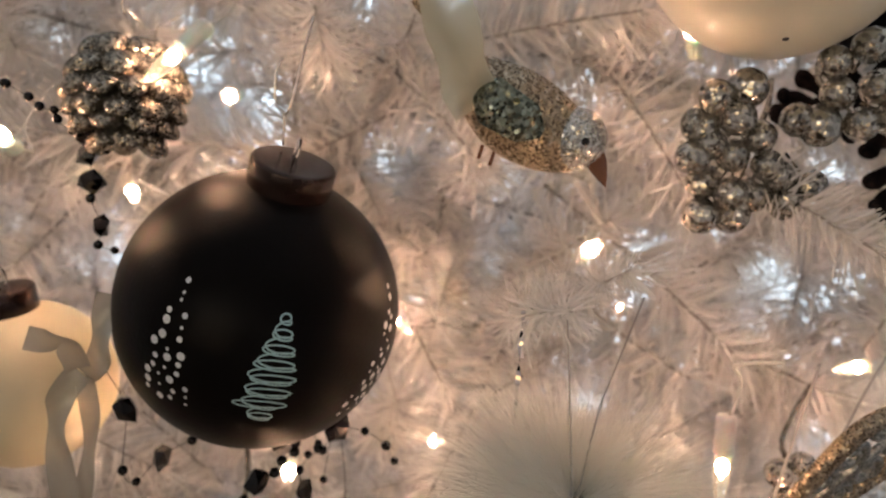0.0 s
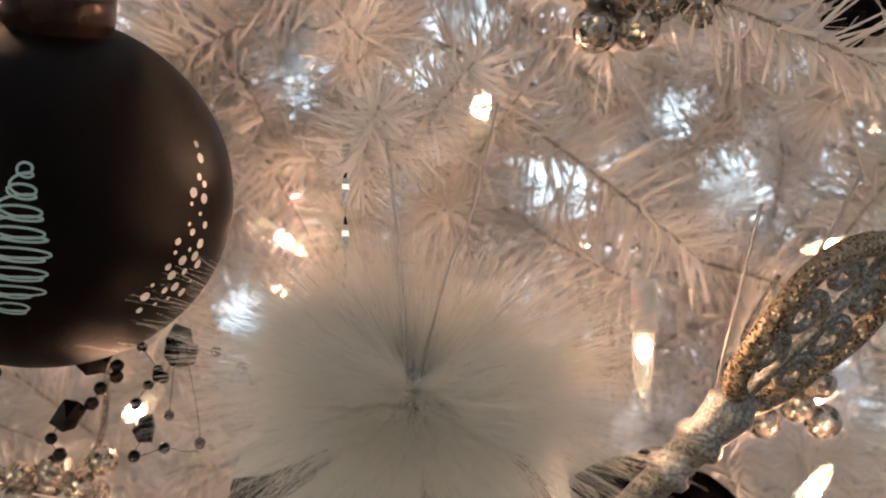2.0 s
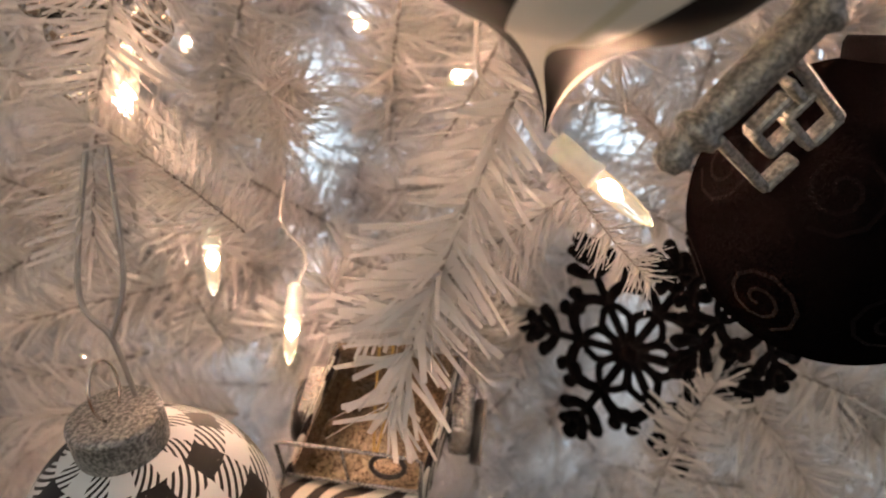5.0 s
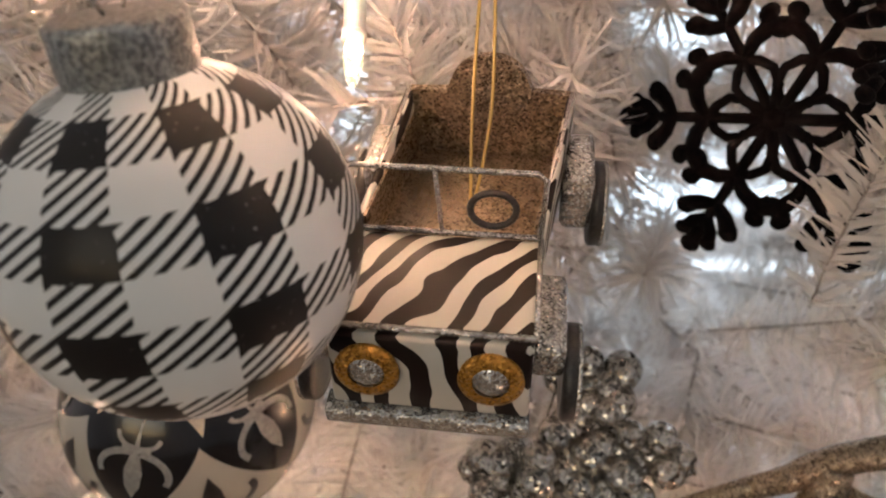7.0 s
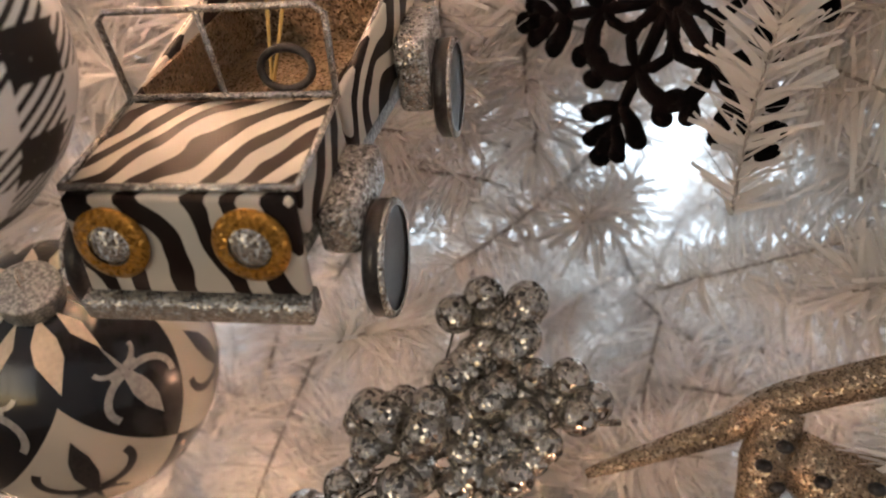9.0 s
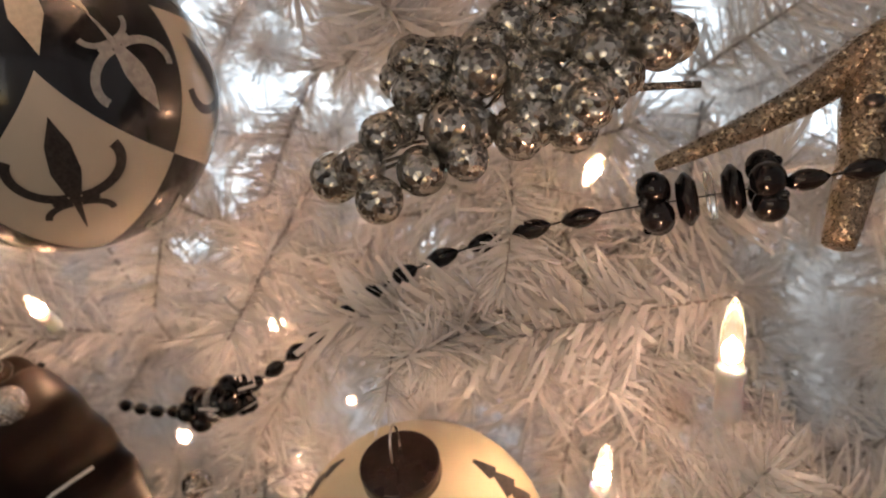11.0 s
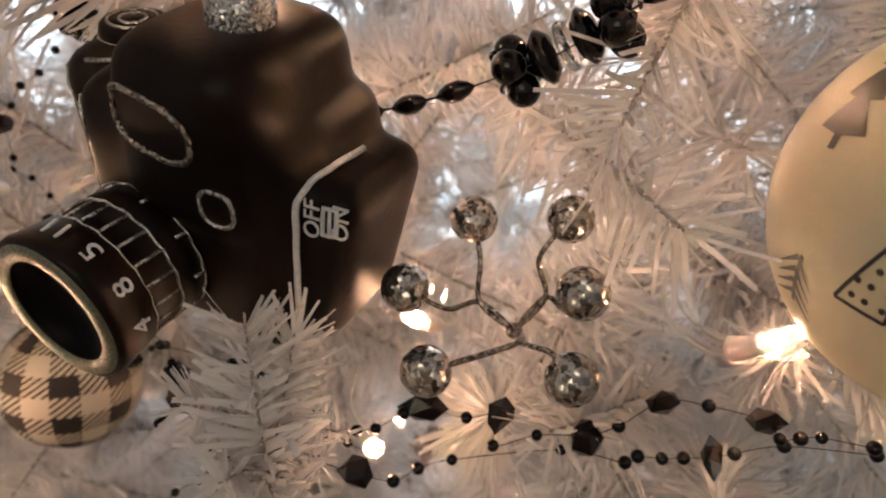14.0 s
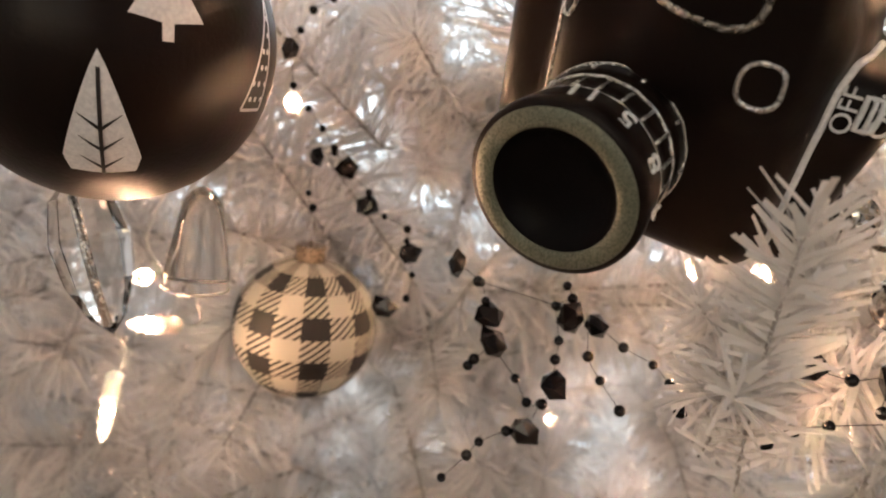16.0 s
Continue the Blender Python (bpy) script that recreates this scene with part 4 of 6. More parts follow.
# ---- snowflakes ----
def snowflake(m, r, label):
    ob = thing("snowflake_ornament", m, label, "christmas ornament", "black snowflakes")
    k = r / 0.062

    def bar(pts, w0, w1=None):
        pts = [Vector((x * k, 0, z * k)) for x, z in pts]
        w1 = w0 if w1 is None else w1
        n = len(pts) - 1
        return tube(pts, [1.12 * k * (w0 + (w1 - w0) * i / n) for i in range(n + 1)], 6)

    arm = [bar([(0, 0), (0, 0.03), (0, 0.056)], 0.0022, 0.0020)]
    for s in (-1, 1):
        arm.append(bar([(0, 0.004), (s * 0.0068, 0.011), (s * 0.0078, 0.0175), (s * 0.0045, 0.0225), (0, 0.025)], 0.0019))
        arm.append(bar([(0, 0.026), (s * 0.006, 0.030), (s * 0.0125, 0.0315), (s * 0.0165, 0.029)], 0.0022, 0.0038))
        arm.append(bar([(s * 0.0125, 0.0315), (s * 0.0150, 0.0360)], 0.0026, 0.0034))
        arm.append(bar([(0, 0.040), (s * 0.006, 0.043), (s * 0.0105, 0.0475)], 0.0022, 0.0036))
        arm.append(bar([(0, 0.047), (s * 0.0045, 0.0515), (s * 0.0060, 0.0560)], 0.0022, 0.0028))
    arm.append(bar([(0, 0.052), (0, 0.0600)], 0.0030, 0.0030))
    for x, z, w in [(sd * x, z, w) for sd in (-1, 1) for x, z, w in ((0.0165, 0.0290, 0.0044), (0.0152, 0.0362, 0.0042), (0.0105, 0.0475, 0.0042), (0.0062, 0.0560, 0.0036))] + [(0, 0.0600, 0.0044)]:
        arm.append(moved(ball(w * k, 12, 0.8), pose(x * k, 0, z * k)))
    shape = join(*arm)
    flat = [(x, y * 0.75, z) for x, y, z in shape[0]], shape[1]
    me = mesh_of("arm", *flat, m_velvet)
    part("hub", ball(0.0048 * k, 14, 0.6), m_velvet, ob, m=pose(0, 0, 0, 90))
    for i in range(6):
        part("arm", me, None, ob, m=Matrix.Rotation(radians(60 * i), 4, "Y"))
    return ob


def plane_frame(origin, x, n):
    """A pose whose x axis is given and whose y axis points along -n."""
    x, n = Vector(x).normalized(), Vector(n)
    n = (n - n.dot(x) * x).normalized()
    return frame_of(origin, x.cross(-n), x)


SF_X = Vector((0.104, -0.064, 0.010)).normalized()
snowflake(plane_frame((0.1136, 0.411, -0.3475), SF_X, (-0.4, -0.8, 0.05)) @ Matrix.Rotation(radians(30), 4, "Y"), 0.056, "black velvet snowflake with open petals among white needles")
snowflake(plane_frame((0.203, 0.347, -0.006), (1, -0.1, 0.1), (-0.2, -1, 0.2)) @ Matrix.Rotation(radians(12), 4, "Y"), 0.060, "black velvet snowflake behind silver berries")
snowflake(plane_frame((0.150, 0.385, -0.300), (1, 0.2, -0.35), (0, -1, 0.3)) @ Matrix.Rotation(radians(20), 4, "Y"), 0.046, "smaller black velvet snowflake behind a tuft")


# ---- silver berry clusters ----
def berries(m, places, r, seed, label, stem):
    rb = random.Random(seed)
    ob = thing("berry_pick", m, label, "christmas ornament", "silver berry picks")
    me = mesh_of("berry", *ball(r, 22), m_berry)
    for x, z in places:
        q = Matrix.Translation((x, rb.uniform(-0.35, 0.8) * r, z)) @ Euler((rb.uniform(0, 3), rb.uniform(0, 3), 0)).to_matrix().to_4x4() @ Matrix.Scale(rb.uniform(0.82, 1.1), 4)
        part("berry", me, None, ob, m=q)
    part("stem", tube(spline(stem, 5), 0.0012, 6), m_dark_glit, ob)
    part("twig", join(*[tube([(x, r * 0.7, z), (x * 0.45 + stem[0][0] * 0.3, r * 1.6, z * 0.45 + stem[0][2] * 0.3)], 0.0006, 4) for x, z in places]), m_dark_glit, ob)
    return ob


PICK_A = [(-0.0290, 0.0060), (-0.0190, 0.0090), (-0.0205, 0.0000), (-0.0300, -0.0050), (-0.0262, -0.0100), (-0.0315, -0.0150), (-0.0185, -0.0130), (-0.0110, -0.0062),
          (-0.0065, -0.0150), (0.0000, -0.0200), (0.0120, -0.0225), (0.0045, -0.0290), (-0.0068, -0.0280), (-0.0240, -0.0250), (-0.0160, -0.0260), (-0.0235, -0.0355), (-0.0130, -0.0345)]
berries(frame_of((0.1385, 0.300, -0.0285), (0, -0.2, 1), (1, 0, 0.02)), PICK_A, 0.0064, 1, "cluster of flaked silver berries on a pick", [(-0.01, 0.012, -0.01), (0.0, 0.03, -0.005), (0.01, 0.06, 0.0)])
PICK_B = [(-0.009, 0.012), (0.000, 0.0185), (-0.006, 0.003), (-0.009, -0.0075), (0.0065, 0.006), (0.0145, 0.007), (0.013, -0.002), (0.003, -0.005), (-0.016, -0.0065)]
berries(frame_of((0.1530, 0.296, -0.0215), (0, -0.2, 1), (1, 0, 0.02)), PICK_B, 0.0064, 2, "smaller cluster of flaked silver berries on a pick", [(0.0, 0.012, 0.0), (0.0, 0.03, 0.0), (0.01, 0.06, 0.0)])
PICK_C = [(0.005, 0.043), (0.019, 0.042), (-0.004, 0.037), (0.006, 0.034), (0.014, 0.035), (0.003, 0.024), (0.014, 0.026), (-0.004, 0.016), (0.008, 0.010), (0.018, 0.014), (0.029, 0.014), (0.036, 0.007),
          (-0.024, 0.004), (-0.034, 0.001), (-0.014, 0.003), (-0.002, 0.003), (0.020, 0.004), (-0.029, -0.007), (-0.015, -0.005), (0.001, -0.006), (0.012, -0.006), (0.022, -0.007),
          (-0.037, -0.019), (-0.018, -0.018), (-0.001, -0.017), (0.013, -0.016), (-0.050, -0.028), (-0.042, -0.028), (-0.026, -0.028), (-0.014, -0.027), (-0.037, -0.036)]
berries(frame_of((0.0495, 0.374, -0.474), (0.02, 0.6, 1), (1, 0.02, 0.0)), PICK_C + [(x + 0.004, z + 0.004) for x, z in PICK_C[3:26]], 0.0070, 3, "long cluster of flaked silver berries pointing outwards", [(-0.03, 0.01, -0.02), (0.01, 0.015, 0.0), (0.05, 0.02, 0.006)])
PICK_D = [(-0.010, 0.010), (0.003, 0.014), (0.017, 0.015), (0.010, 0.007), (-0.003, 0.003), (-0.012, 0.000), (0.006, -0.003), (-0.009, -0.010), (-0.002, -0.016), (-0.014, -0.018), (0.012, 0.002), (-0.018, 0.008)]
berries(frame_of((-0.047, 0.301, -0.2160), (0, -0.2, 1), (1, 0.0, 0.0)), PICK_D, 0.0052, 4, "small cluster of dark flaked silver berries", [(0.0, 0.012, 0.0), (0.0, 0.03, 0.0), (-0.01, 0.06, 0.01)])
PICK_E = [(-0.012, 0.006), (-0.004, 0.011), (0.006, 0.010), (0.014, 0.004), (-0.008, -0.004), (0.002, 0.000), (0.010, -0.006), (0.018, -0.010), (0.000, -0.012)]
berries(frame_of((0.182, 0.318, -0.172), (0, -0.2, 1), (1, 0.0, 0.0)), PICK_E, 0.0055, 5, "small cluster of silver berries beside a key", [(0.0, 0.012, 0.0), (0.0, 0.03, 0.0), (0.02, 0.06, 0.01)])

# a spray of single berries on bent wires
O = Vector((-0.0945, 0.450, -0.678))
spray = thing("berry_spray", pose(*O), "wire spray with six glassy silver berries", "christmas ornament")
me = mesh_of("berry", *ball(0.0070, 24), m_berry)
SPRAY = [((-0.105, 0.457, -0.646), [(-0.1039, 0.4544, -0.6704), (-0.1035, 0.456, -0.658)]), ((-0.0776, 0.4532, -0.6462), [(-0.0852, 0.451, -0.6686), (-0.0868, 0.452, -0.657)]),
         ((-0.1255, 0.4464, -0.663), [(-0.1039, 0.4544, -0.6704), (-0.114, 0.451, -0.671)]), ((-0.0804, 0.4233, -0.6596), [(-0.0852, 0.451, -0.6686), (-0.082, 0.436, -0.668)]),
         ((-0.1204, 0.4276, -0.6804), [(-0.0939, 0.4380, -0.6768), (-0.106, 0.431, -0.678)]), ((-0.0841, 0.4181, -0.6802), [(-0.0939, 0.4360, -0.6768), (-0.088, 0.426, -0.676)])]
for p, way in SPRAY:
    part("berry", me, None, spray, m=Matrix.Translation(Vector(p) - O) @ Matrix.Rotation(p[0] * 40, 4, "X"))
    part("wire", tube(spline([(0, 0, 0)] + [Vector(q) - O for q in way] + [Vector(p) - O], 7), 0.0009, 6), m_dark_glit, spray)
part("knot", ball(0.0026, 12), m_dark_glit, spray)
part("stalk", tube([(0, 0, 0), (0.004, 0.02, -0.01), (0.01, 0.07, -0.02)], 0.001, 6), m_dark_glit, spray)


# ---- bead strings ----
def gem_geo(r, seed):
    """An uneven chipped stone."""
    rg = random.Random(seed)
    bm = bmesh.new()
    bmesh.ops.create_icosphere(bm, subdivisions=1, radius=r)
    for v in bm.verts:
        v.co = Vector((v.co.x * rg.uniform(0.6, 1.3), v.co.y * rg.uniform(0.5, 0.9), v.co.z * rg.uniform(0.8, 1.5)))
    return as_geo(bm)


GEMS = [mesh_of("gem", *gem_geo(0.0031, 40 + k), m_bead, False) for k in range(6)]
ROUND = mesh_of("bead", *ball(0.00155, 12), m_bead)


def bead_string(points, gems, label, size=1.0):
    """A dark thread through small round beads; every place named in gems carries a stone instead."""
    base = Vector(points[0])
    ob = thing("bead_garland", pose(*points[0]), label, "bead garland", "black bead strings")
    pts = [Vector(p) - base for p in points]
    part("thread", tube(spline(pts, 5), 0.00016, 4), m_thread, ob)
    rg = random.Random(len(points))
    for k, p in enumerate(pts):
        turn = Euler((rg.uniform(0, 6), rg.uniform(0, 6), rg.uniform(0, 6))).to_matrix().to_4x4()
        if k in gems:
            part("gem", GEMS[rg.randrange(6)], None, ob, m=Matrix.Translation(p) @ turn @ Matrix.Scale(size * rg.uniform(1.25, 1.7), 4))
        else:
            part("bead", ROUND, None, ob, m=Matrix.Translation(p) @ Matrix.Scale(size * rg.uniform(0.85, 1.1), 4))
    return ob


bead_string([(-0.124, 0.297, -0.044), (-0.118, 0.300, -0.048), (-0.115, 0.301, -0.051), (-0.111, 0.303, -0.052), (-0.108, 0.305, -0.051), (-0.110, 0.303, -0.055), (-0.106, 0.305, -0.059), (-0.100, 0.307, -0.061), (-0.101, 0.306, -0.066), (-0.099, 0.305, -0.076), (-0.099, 0.303, -0.082), (-0.095, 0.303, -0.092), (-0.095, 0.300, -0.098), (-0.090, 0.302, -0.100)], [7, 8, 9, 11], "string of small black beads and chips beside a pine cone", 1.1)
bead_string([(-0.035, 0.283, -0.149), (-0.029, 0.287, -0.148), (-0.029, 0.287, -0.151), (-0.024, 0.290, -0.152), (-0.023, 0.290, -0.159), (-0.018, 0.292, -0.163), (-0.018, 0.291, -0.166), (-0.022, 0.289, -0.169), (-0.024, 0.287, -0.173), (-0.029, 0.284, -0.175), (-0.033, 0.280, -0.181), (-0.031, 0.280, -0.186)], [4, 9], "string of black beads and chips below a black ball", 1.2)
bead_string([(-0.016, 0.304, -0.162), (-0.012, 0.305, -0.170), (-0.012, 0.305, -0.172), (-0.018, 0.301, -0.180), (-0.015, 0.300, -0.188), (-0.018, 0.297, -0.196), (-0.010, 0.301, -0.195), (0.000, 0.305, -0.195), (-0.006, 0.309, -0.161), (-0.009, 0.304, -0.185)], [4, 8], "string of black beads and chips beside a down collar", 1.2)
bead_string([(-0.092, 0.295, -0.143), (-0.082, 0.292, -0.157), (-0.078, 0.281, -0.176), (-0.073, 0.281, -0.180), (-0.067, 0.288, -0.173), (-0.058, 0.295, -0.169)], [1, 4], "string of black beads below a black ball", 1.2)
bead_string([(-0.016, 0.306, -0.176), (-0.010, 0.304, -0.172), (-0.006, 0.309, -0.165), (0.005, 0.310, -0.165), (0.014, 0.308, -0.169), (0.018, 0.306, -0.174)], [2], "string of black beads below a black ball", 1.2)
bead_string([(-0.270, 0.569, -0.590), (-0.278, 0.569, -0.599), (-0.286, 0.568, -0.604), (-0.291, 0.568, -0.612), (-0.295, 0.568, -0.619), (-0.294, 0.569, -0.634), (-0.295, 0.569, -0.639), (-0.288, 0.570, -0.643), (-0.282, 0.571, -0.651), (-0.277, 0.572, -0.659), (-0.272, 0.572, -0.667), (-0.262, 0.572, -0.677), (-0.262, 0.572, -0.683), (-0.255, 0.572, -0.687), (-0.245, 0.572, -0.692), (-0.245, 0.571, -0.697), (-0.244, 0.570, -0.702), (-0.242, 0.568, -0.711), (-0.244, 0.566, -0.721), (-0.254, 0.564, -0.725)], [4, 10, 12, 16, 19], "string of black beads and chips above a small plaid ball", 1.1)
bead_string([(-0.277, 0.572, -0.661), (-0.284, 0.570, -0.663), (-0.287, 0.568, -0.678), (-0.285, 0.568, -0.684)], [1], "short end of a black bead string", 1.1)
bead_string([(-0.223, 0.506, -0.692), (-0.215, 0.505, -0.698), (-0.213, 0.503, -0.704), (-0.212, 0.502, -0.709), (-0.210, 0.499, -0.718), (-0.202, 0.495, -0.728), (-0.198, 0.492, -0.735), (-0.193, 0.491, -0.735), (-0.190, 0.493, -0.729), (-0.189, 0.496, -0.721), (-0.188, 0.498, -0.715), (-0.189, 0.501, -0.704), (-0.184, 0.501, -0.701), (-0.186, 0.502, -0.697)], [0, 3, 4, 8], "looped string of black beads and chips under a camera ornament", 1.2)
bead_string([(-0.210, 0.499, -0.718), (-0.216, 0.498, -0.723), (-0.218, 0.497, -0.725)], [], "short end of a black bead string", 1.2)
bead_string([(-0.193, 0.496, -0.737), (-0.198, 0.493, -0.745), (-0.204, 0.493, -0.746), (-0.213, 0.492, -0.750), (-0.217, 0.490, -0.754), (-0.225, 0.487, -0.761)], [1], "trailing string of black beads and chips", 1.2)
bead_string([(-0.216, 0.502, -0.697), (-0.190, 0.498, -0.703), (-0.185, 0.496, -0.707), (-0.177, 0.495, -0.708), (-0.168, 0.491, -0.714), (-0.159, 0.487, -0.718), (-0.154, 0.484, -0.723), (-0.148, 0.480, -0.727), (-0.139, 0.476, -0.729)], [2, 3], "string of black beads running behind white needles", 1.2)
bead_string([(-0.179, 0.495, -0.708), (-0.179, 0.492, -0.718), (-0.175, 0.489, -0.725), (-0.169, 0.484, -0.733)], [], "short end of a black bead string", 1.2)
bead_string([(-0.152, 0.462, -0.714), (-0.143, 0.463, -0.714), (-0.137, 0.464, -0.714), (-0.128, 0.466, -0.710), (-0.122, 0.467, -0.709), (-0.108, 0.465, -0.712), (-0.097, 0.465, -0.711), (-0.100, 0.461, -0.720), (-0.086, 0.461, -0.717), (-0.071, 0.458, -0.716), (-0.061, 0.457, -0.713), (-0.047, 0.457, -0.705), (-0.035, 0.452, -0.705), (-0.021, 0.445, -0.707), (-0.018, 0.441, -0.711), (-0.013, 0.439, -0.710), (-0.008, 0.437, -0.709), (0.003, 0.430, -0.709)], [4, 6, 9, 11, 13], "string of black beads and large chips below a berry spray", 1.35)
bead_string([(-0.157, 0.462, -0.723), (-0.143, 0.461, -0.728), (-0.132, 0.461, -0.731), (-0.124, 0.463, -0.728), (-0.113, 0.464, -0.726), (-0.078, 0.462, -0.723), (-0.059, 0.456, -0.725), (-0.055, 0.456, -0.723), (-0.048, 0.454, -0.723), (-0.042, 0.452, -0.722), (-0.034, 0.450, -0.721), (-0.028, 0.448, -0.719), (-0.015, 0.444, -0.715), (0.006, 0.433, -0.713)], [1, 10], "second string of black beads below a berry spray", 1.35)
# ---- black flower garland ----
LONG = mesh_of("long_bead", *lathe([(0.0004, -0.0052), (0.0017, -0.0036), (0.0026, -0.0012), (0.0026, 0.0012), (0.0017, 0.0036), (0.0004, 0.0052)], 10), m_bead)
PETAL = mesh_of("petal_bead", *ball(0.0043, 16, 0.95), m_bead)
SPACER = mesh_of("spacer", *ball(0.0014, 10), m_clear)
WHEEL = mesh_of("wheel_bead", *lathe([(0.0010, -0.0026), (0.0044, -0.0023), (0.0066, -0.0004), (0.0066, 0.0004), (0.0044, 0.0023), (0.0010, 0.0026)], 20), m_bead)
RING = mesh_of("clear_wheel", *lathe([(0.0008, -0.0011), (0.0058, -0.0010), (0.0060, 0.0), (0.0058, 0.0010), (0.0008, 0.0011)], 20), m_clear)


def cluster(parent, p, d, size=1.0):
    """Two rings of four round beads with dark and clear wheels between."""
    m = frame_of(p, d) @ Matrix.Scale(size, 4)
    for side in (-1, 1):
        for k in range(4):
            w = math.pi / 4 + k * math.pi / 2 + 0.3 * side
            part("petal_bead", PETAL, None, parent, m=m @ Matrix.Translation((0.0046 * math.cos(w), 0.0046 * math.sin(w), side * 0.0125)))
            part("spacer", SPACER, None, parent, m=m @ Matrix.Translation((0.0058 * math.cos(w + 0.8), 0.0058 * math.sin(w + 0.8), side * 0.0150)))
        part("wheel_bead", WHEEL, None, parent, m=m @ Matrix.Translation((0, 0, side * 0.0052)))
    part("clear_wheel", RING, None, parent, m=m)


def flower_garland(points, clusters, label, size=1.0, gap=0.0132):
    base = Vector(points[0])
    ob = thing("flower_bead_garland", pose(*points[0]), label, "bead garland", "black flower garlands")
    line_pts = spline([Vector(p) - base for p in points], 24)
    part("thread", tube(line_pts, 0.0003, 4), m_thread, ob)
    centres = [Vector(c) - base for c in clusters]
    lengths = [0.0]
    for a, b in zip(line_pts, line_pts[1:]):
        lengths.append(lengths[-1] + (b - a).length)
    s, k = 0.004, 0
    while s < lengths[-1]:
        while lengths[k + 1] < s and k < len(lengths) - 2:
            k += 1
        a, b = line_pts[k], line_pts[k + 1]
        p, d = a.lerp(b, (s - lengths[k]) / max(1e-6, lengths[k + 1] - lengths[k])), (b - a).normalized()
        if all((p - c).length > 0.0205 * size for c in centres):
            part("long_bead", LONG, None, ob, m=frame_of(p, d) @ Matrix.Scale(size, 4))
            part("spacer", SPACER, None, ob, m=Matrix.Translation(p + d * gap * size * 0.5))
        s += gap * size
    for c in centres:
        k = min(range(len(line_pts) - 1), key=lambda i: (line_pts[i] - c).length)
        cluster(ob, c, (line_pts[k + 1] - line_pts[k]), size)
    return ob


flower_garland([(0.185, 0.392, -0.498), (0.141, 0.378, -0.504), (0.099, 0.378, -0.510), (0.068, 0.387, -0.516), (0.034, 0.393, -0.525), (0.004, 0.400, -0.538), (-0.030, 0.415, -0.563), (-0.060, 0.430, -0.586),
                (-0.085, 0.442, -0.601), (-0.118, 0.460, -0.612), (-0.150, 0.480, -0.618)], [(0.099, 0.378, -0.510), (-0.082, 0.441, -0.599)], "string of long black beads with black flower clusters", 1.15)
flower_garland([(-0.190, 0.492, -0.612), (-0.214, 0.503, -0.601), (-0.231, 0.518, -0.588), (-0.246, 0.520, -0.572), (-0.262, 0.53, -0.556), (-0.30, 0.55, -0.53)], [(-0.231, 0.518, -0.588)], "string of black beads running behind a camera ornament", 1.0)

# ---- camera ornament ----
# x to the right of the front, z up, -y out of the front
cam_m = frame_of((-0.1666, 0.4527, -0.6249), (0.0634, -0.4508, 0.8904), (0.8577, -0.4315, -0.2795)) @ Matrix.Scale(1.135, 4)
cam_ob = thing("camera_ornament", cam_m, "glass ornament shaped as a brown-black film camera with silver lines", "christmas ornament")


def span(x0, x1, y0, y1, z0, z1, bevel):
    return box(x1 - x0, y1 - y0, z1 - z0, bevel, 3, pose((x0 + x1) / 2, (y0 + y1) / 2, (z0 + z1) / 2))


bm = span(-0.012, 0.029, -0.0315, 0.012, -0.004, 0.040, 0.010)
for v in bm.verts:
    if v.co.z > 0.024:
        v.co.x = 0.008 + (v.co.x - 0.008) * 0.88
grip = span(0.022, 0.0425, -0.0195, 0.013, -0.034, 0.0125, 0.006)
for v in grip.verts:
    if v.co.z < 0 and v.co.x > 0.03:
        v.co.x -= 0.007
blown = join(as_geo(span(-0.040, 0.032, -0.019, 0.014, -0.034, 0.0245, 0.008)), as_geo(span(-0.025, 0.030, -0.0290, 0.0, -0.034, 0.026, 0.009)), as_geo(bm),
             as_geo(grip))
cam_body = part("body", blown, m_brown_black, cam_ob)
remesh = cam_body.modifiers.new("blown", "REMESH")
remesh.mode, remesh.voxel_size, remesh.use_smooth_shade = "VOXEL", 0.0011, True
soften = cam_body.modifiers.new("soften", "SMOOTH")
soften.factor, soften.iterations = 0.5, 24
bpy.context.view_layer.update()
skin = BVHTree.FromObject(cam_body, bpy.context.evaluated_depsgraph_get())


def on_skin(p, lift=0.0002):
    q, n, _, _ = skin.find_nearest(Vector(p))
    return q + n * lift


part("cap", lathe([(0.0082, 0), (0.0086, 0.003), (0.0083, 0.009), (0.0070, 0.0105), (0.0001, 0.011)], 30), m_silver_glit, cam_ob, "crinkled silver glitter cap", m=pose(0.0115, -0.010, 0.0375) @ Matrix.Scale(0.82, 4))
dial = part("dial", lathe([(0.0078, 0), (0.0080, 0.003), (0.0074, 0.0048), (0.0001, 0.0052)], 24), m_brown_black, cam_ob, m=pose(-0.029, -0.002, 0.0225))
for r0, z0 in ((0.0030, 0.0051), (0.0056, 0.0050), (0.0081, 0.0016)):
    part("dial_line", tube([(r0 * math.cos(w), r0 * math.sin(w), z0) for w in [2 * math.pi * k / 26 for k in range(26)]], 0.0005, 5, closed=True), m_silver_glit, dial, "silver painted ring")
LENS_M = pose(-0.006, -0.0285, -0.011, 90, 0, 0) @ Matrix.Diagonal((0.87, 0.87, 0.66, 1))
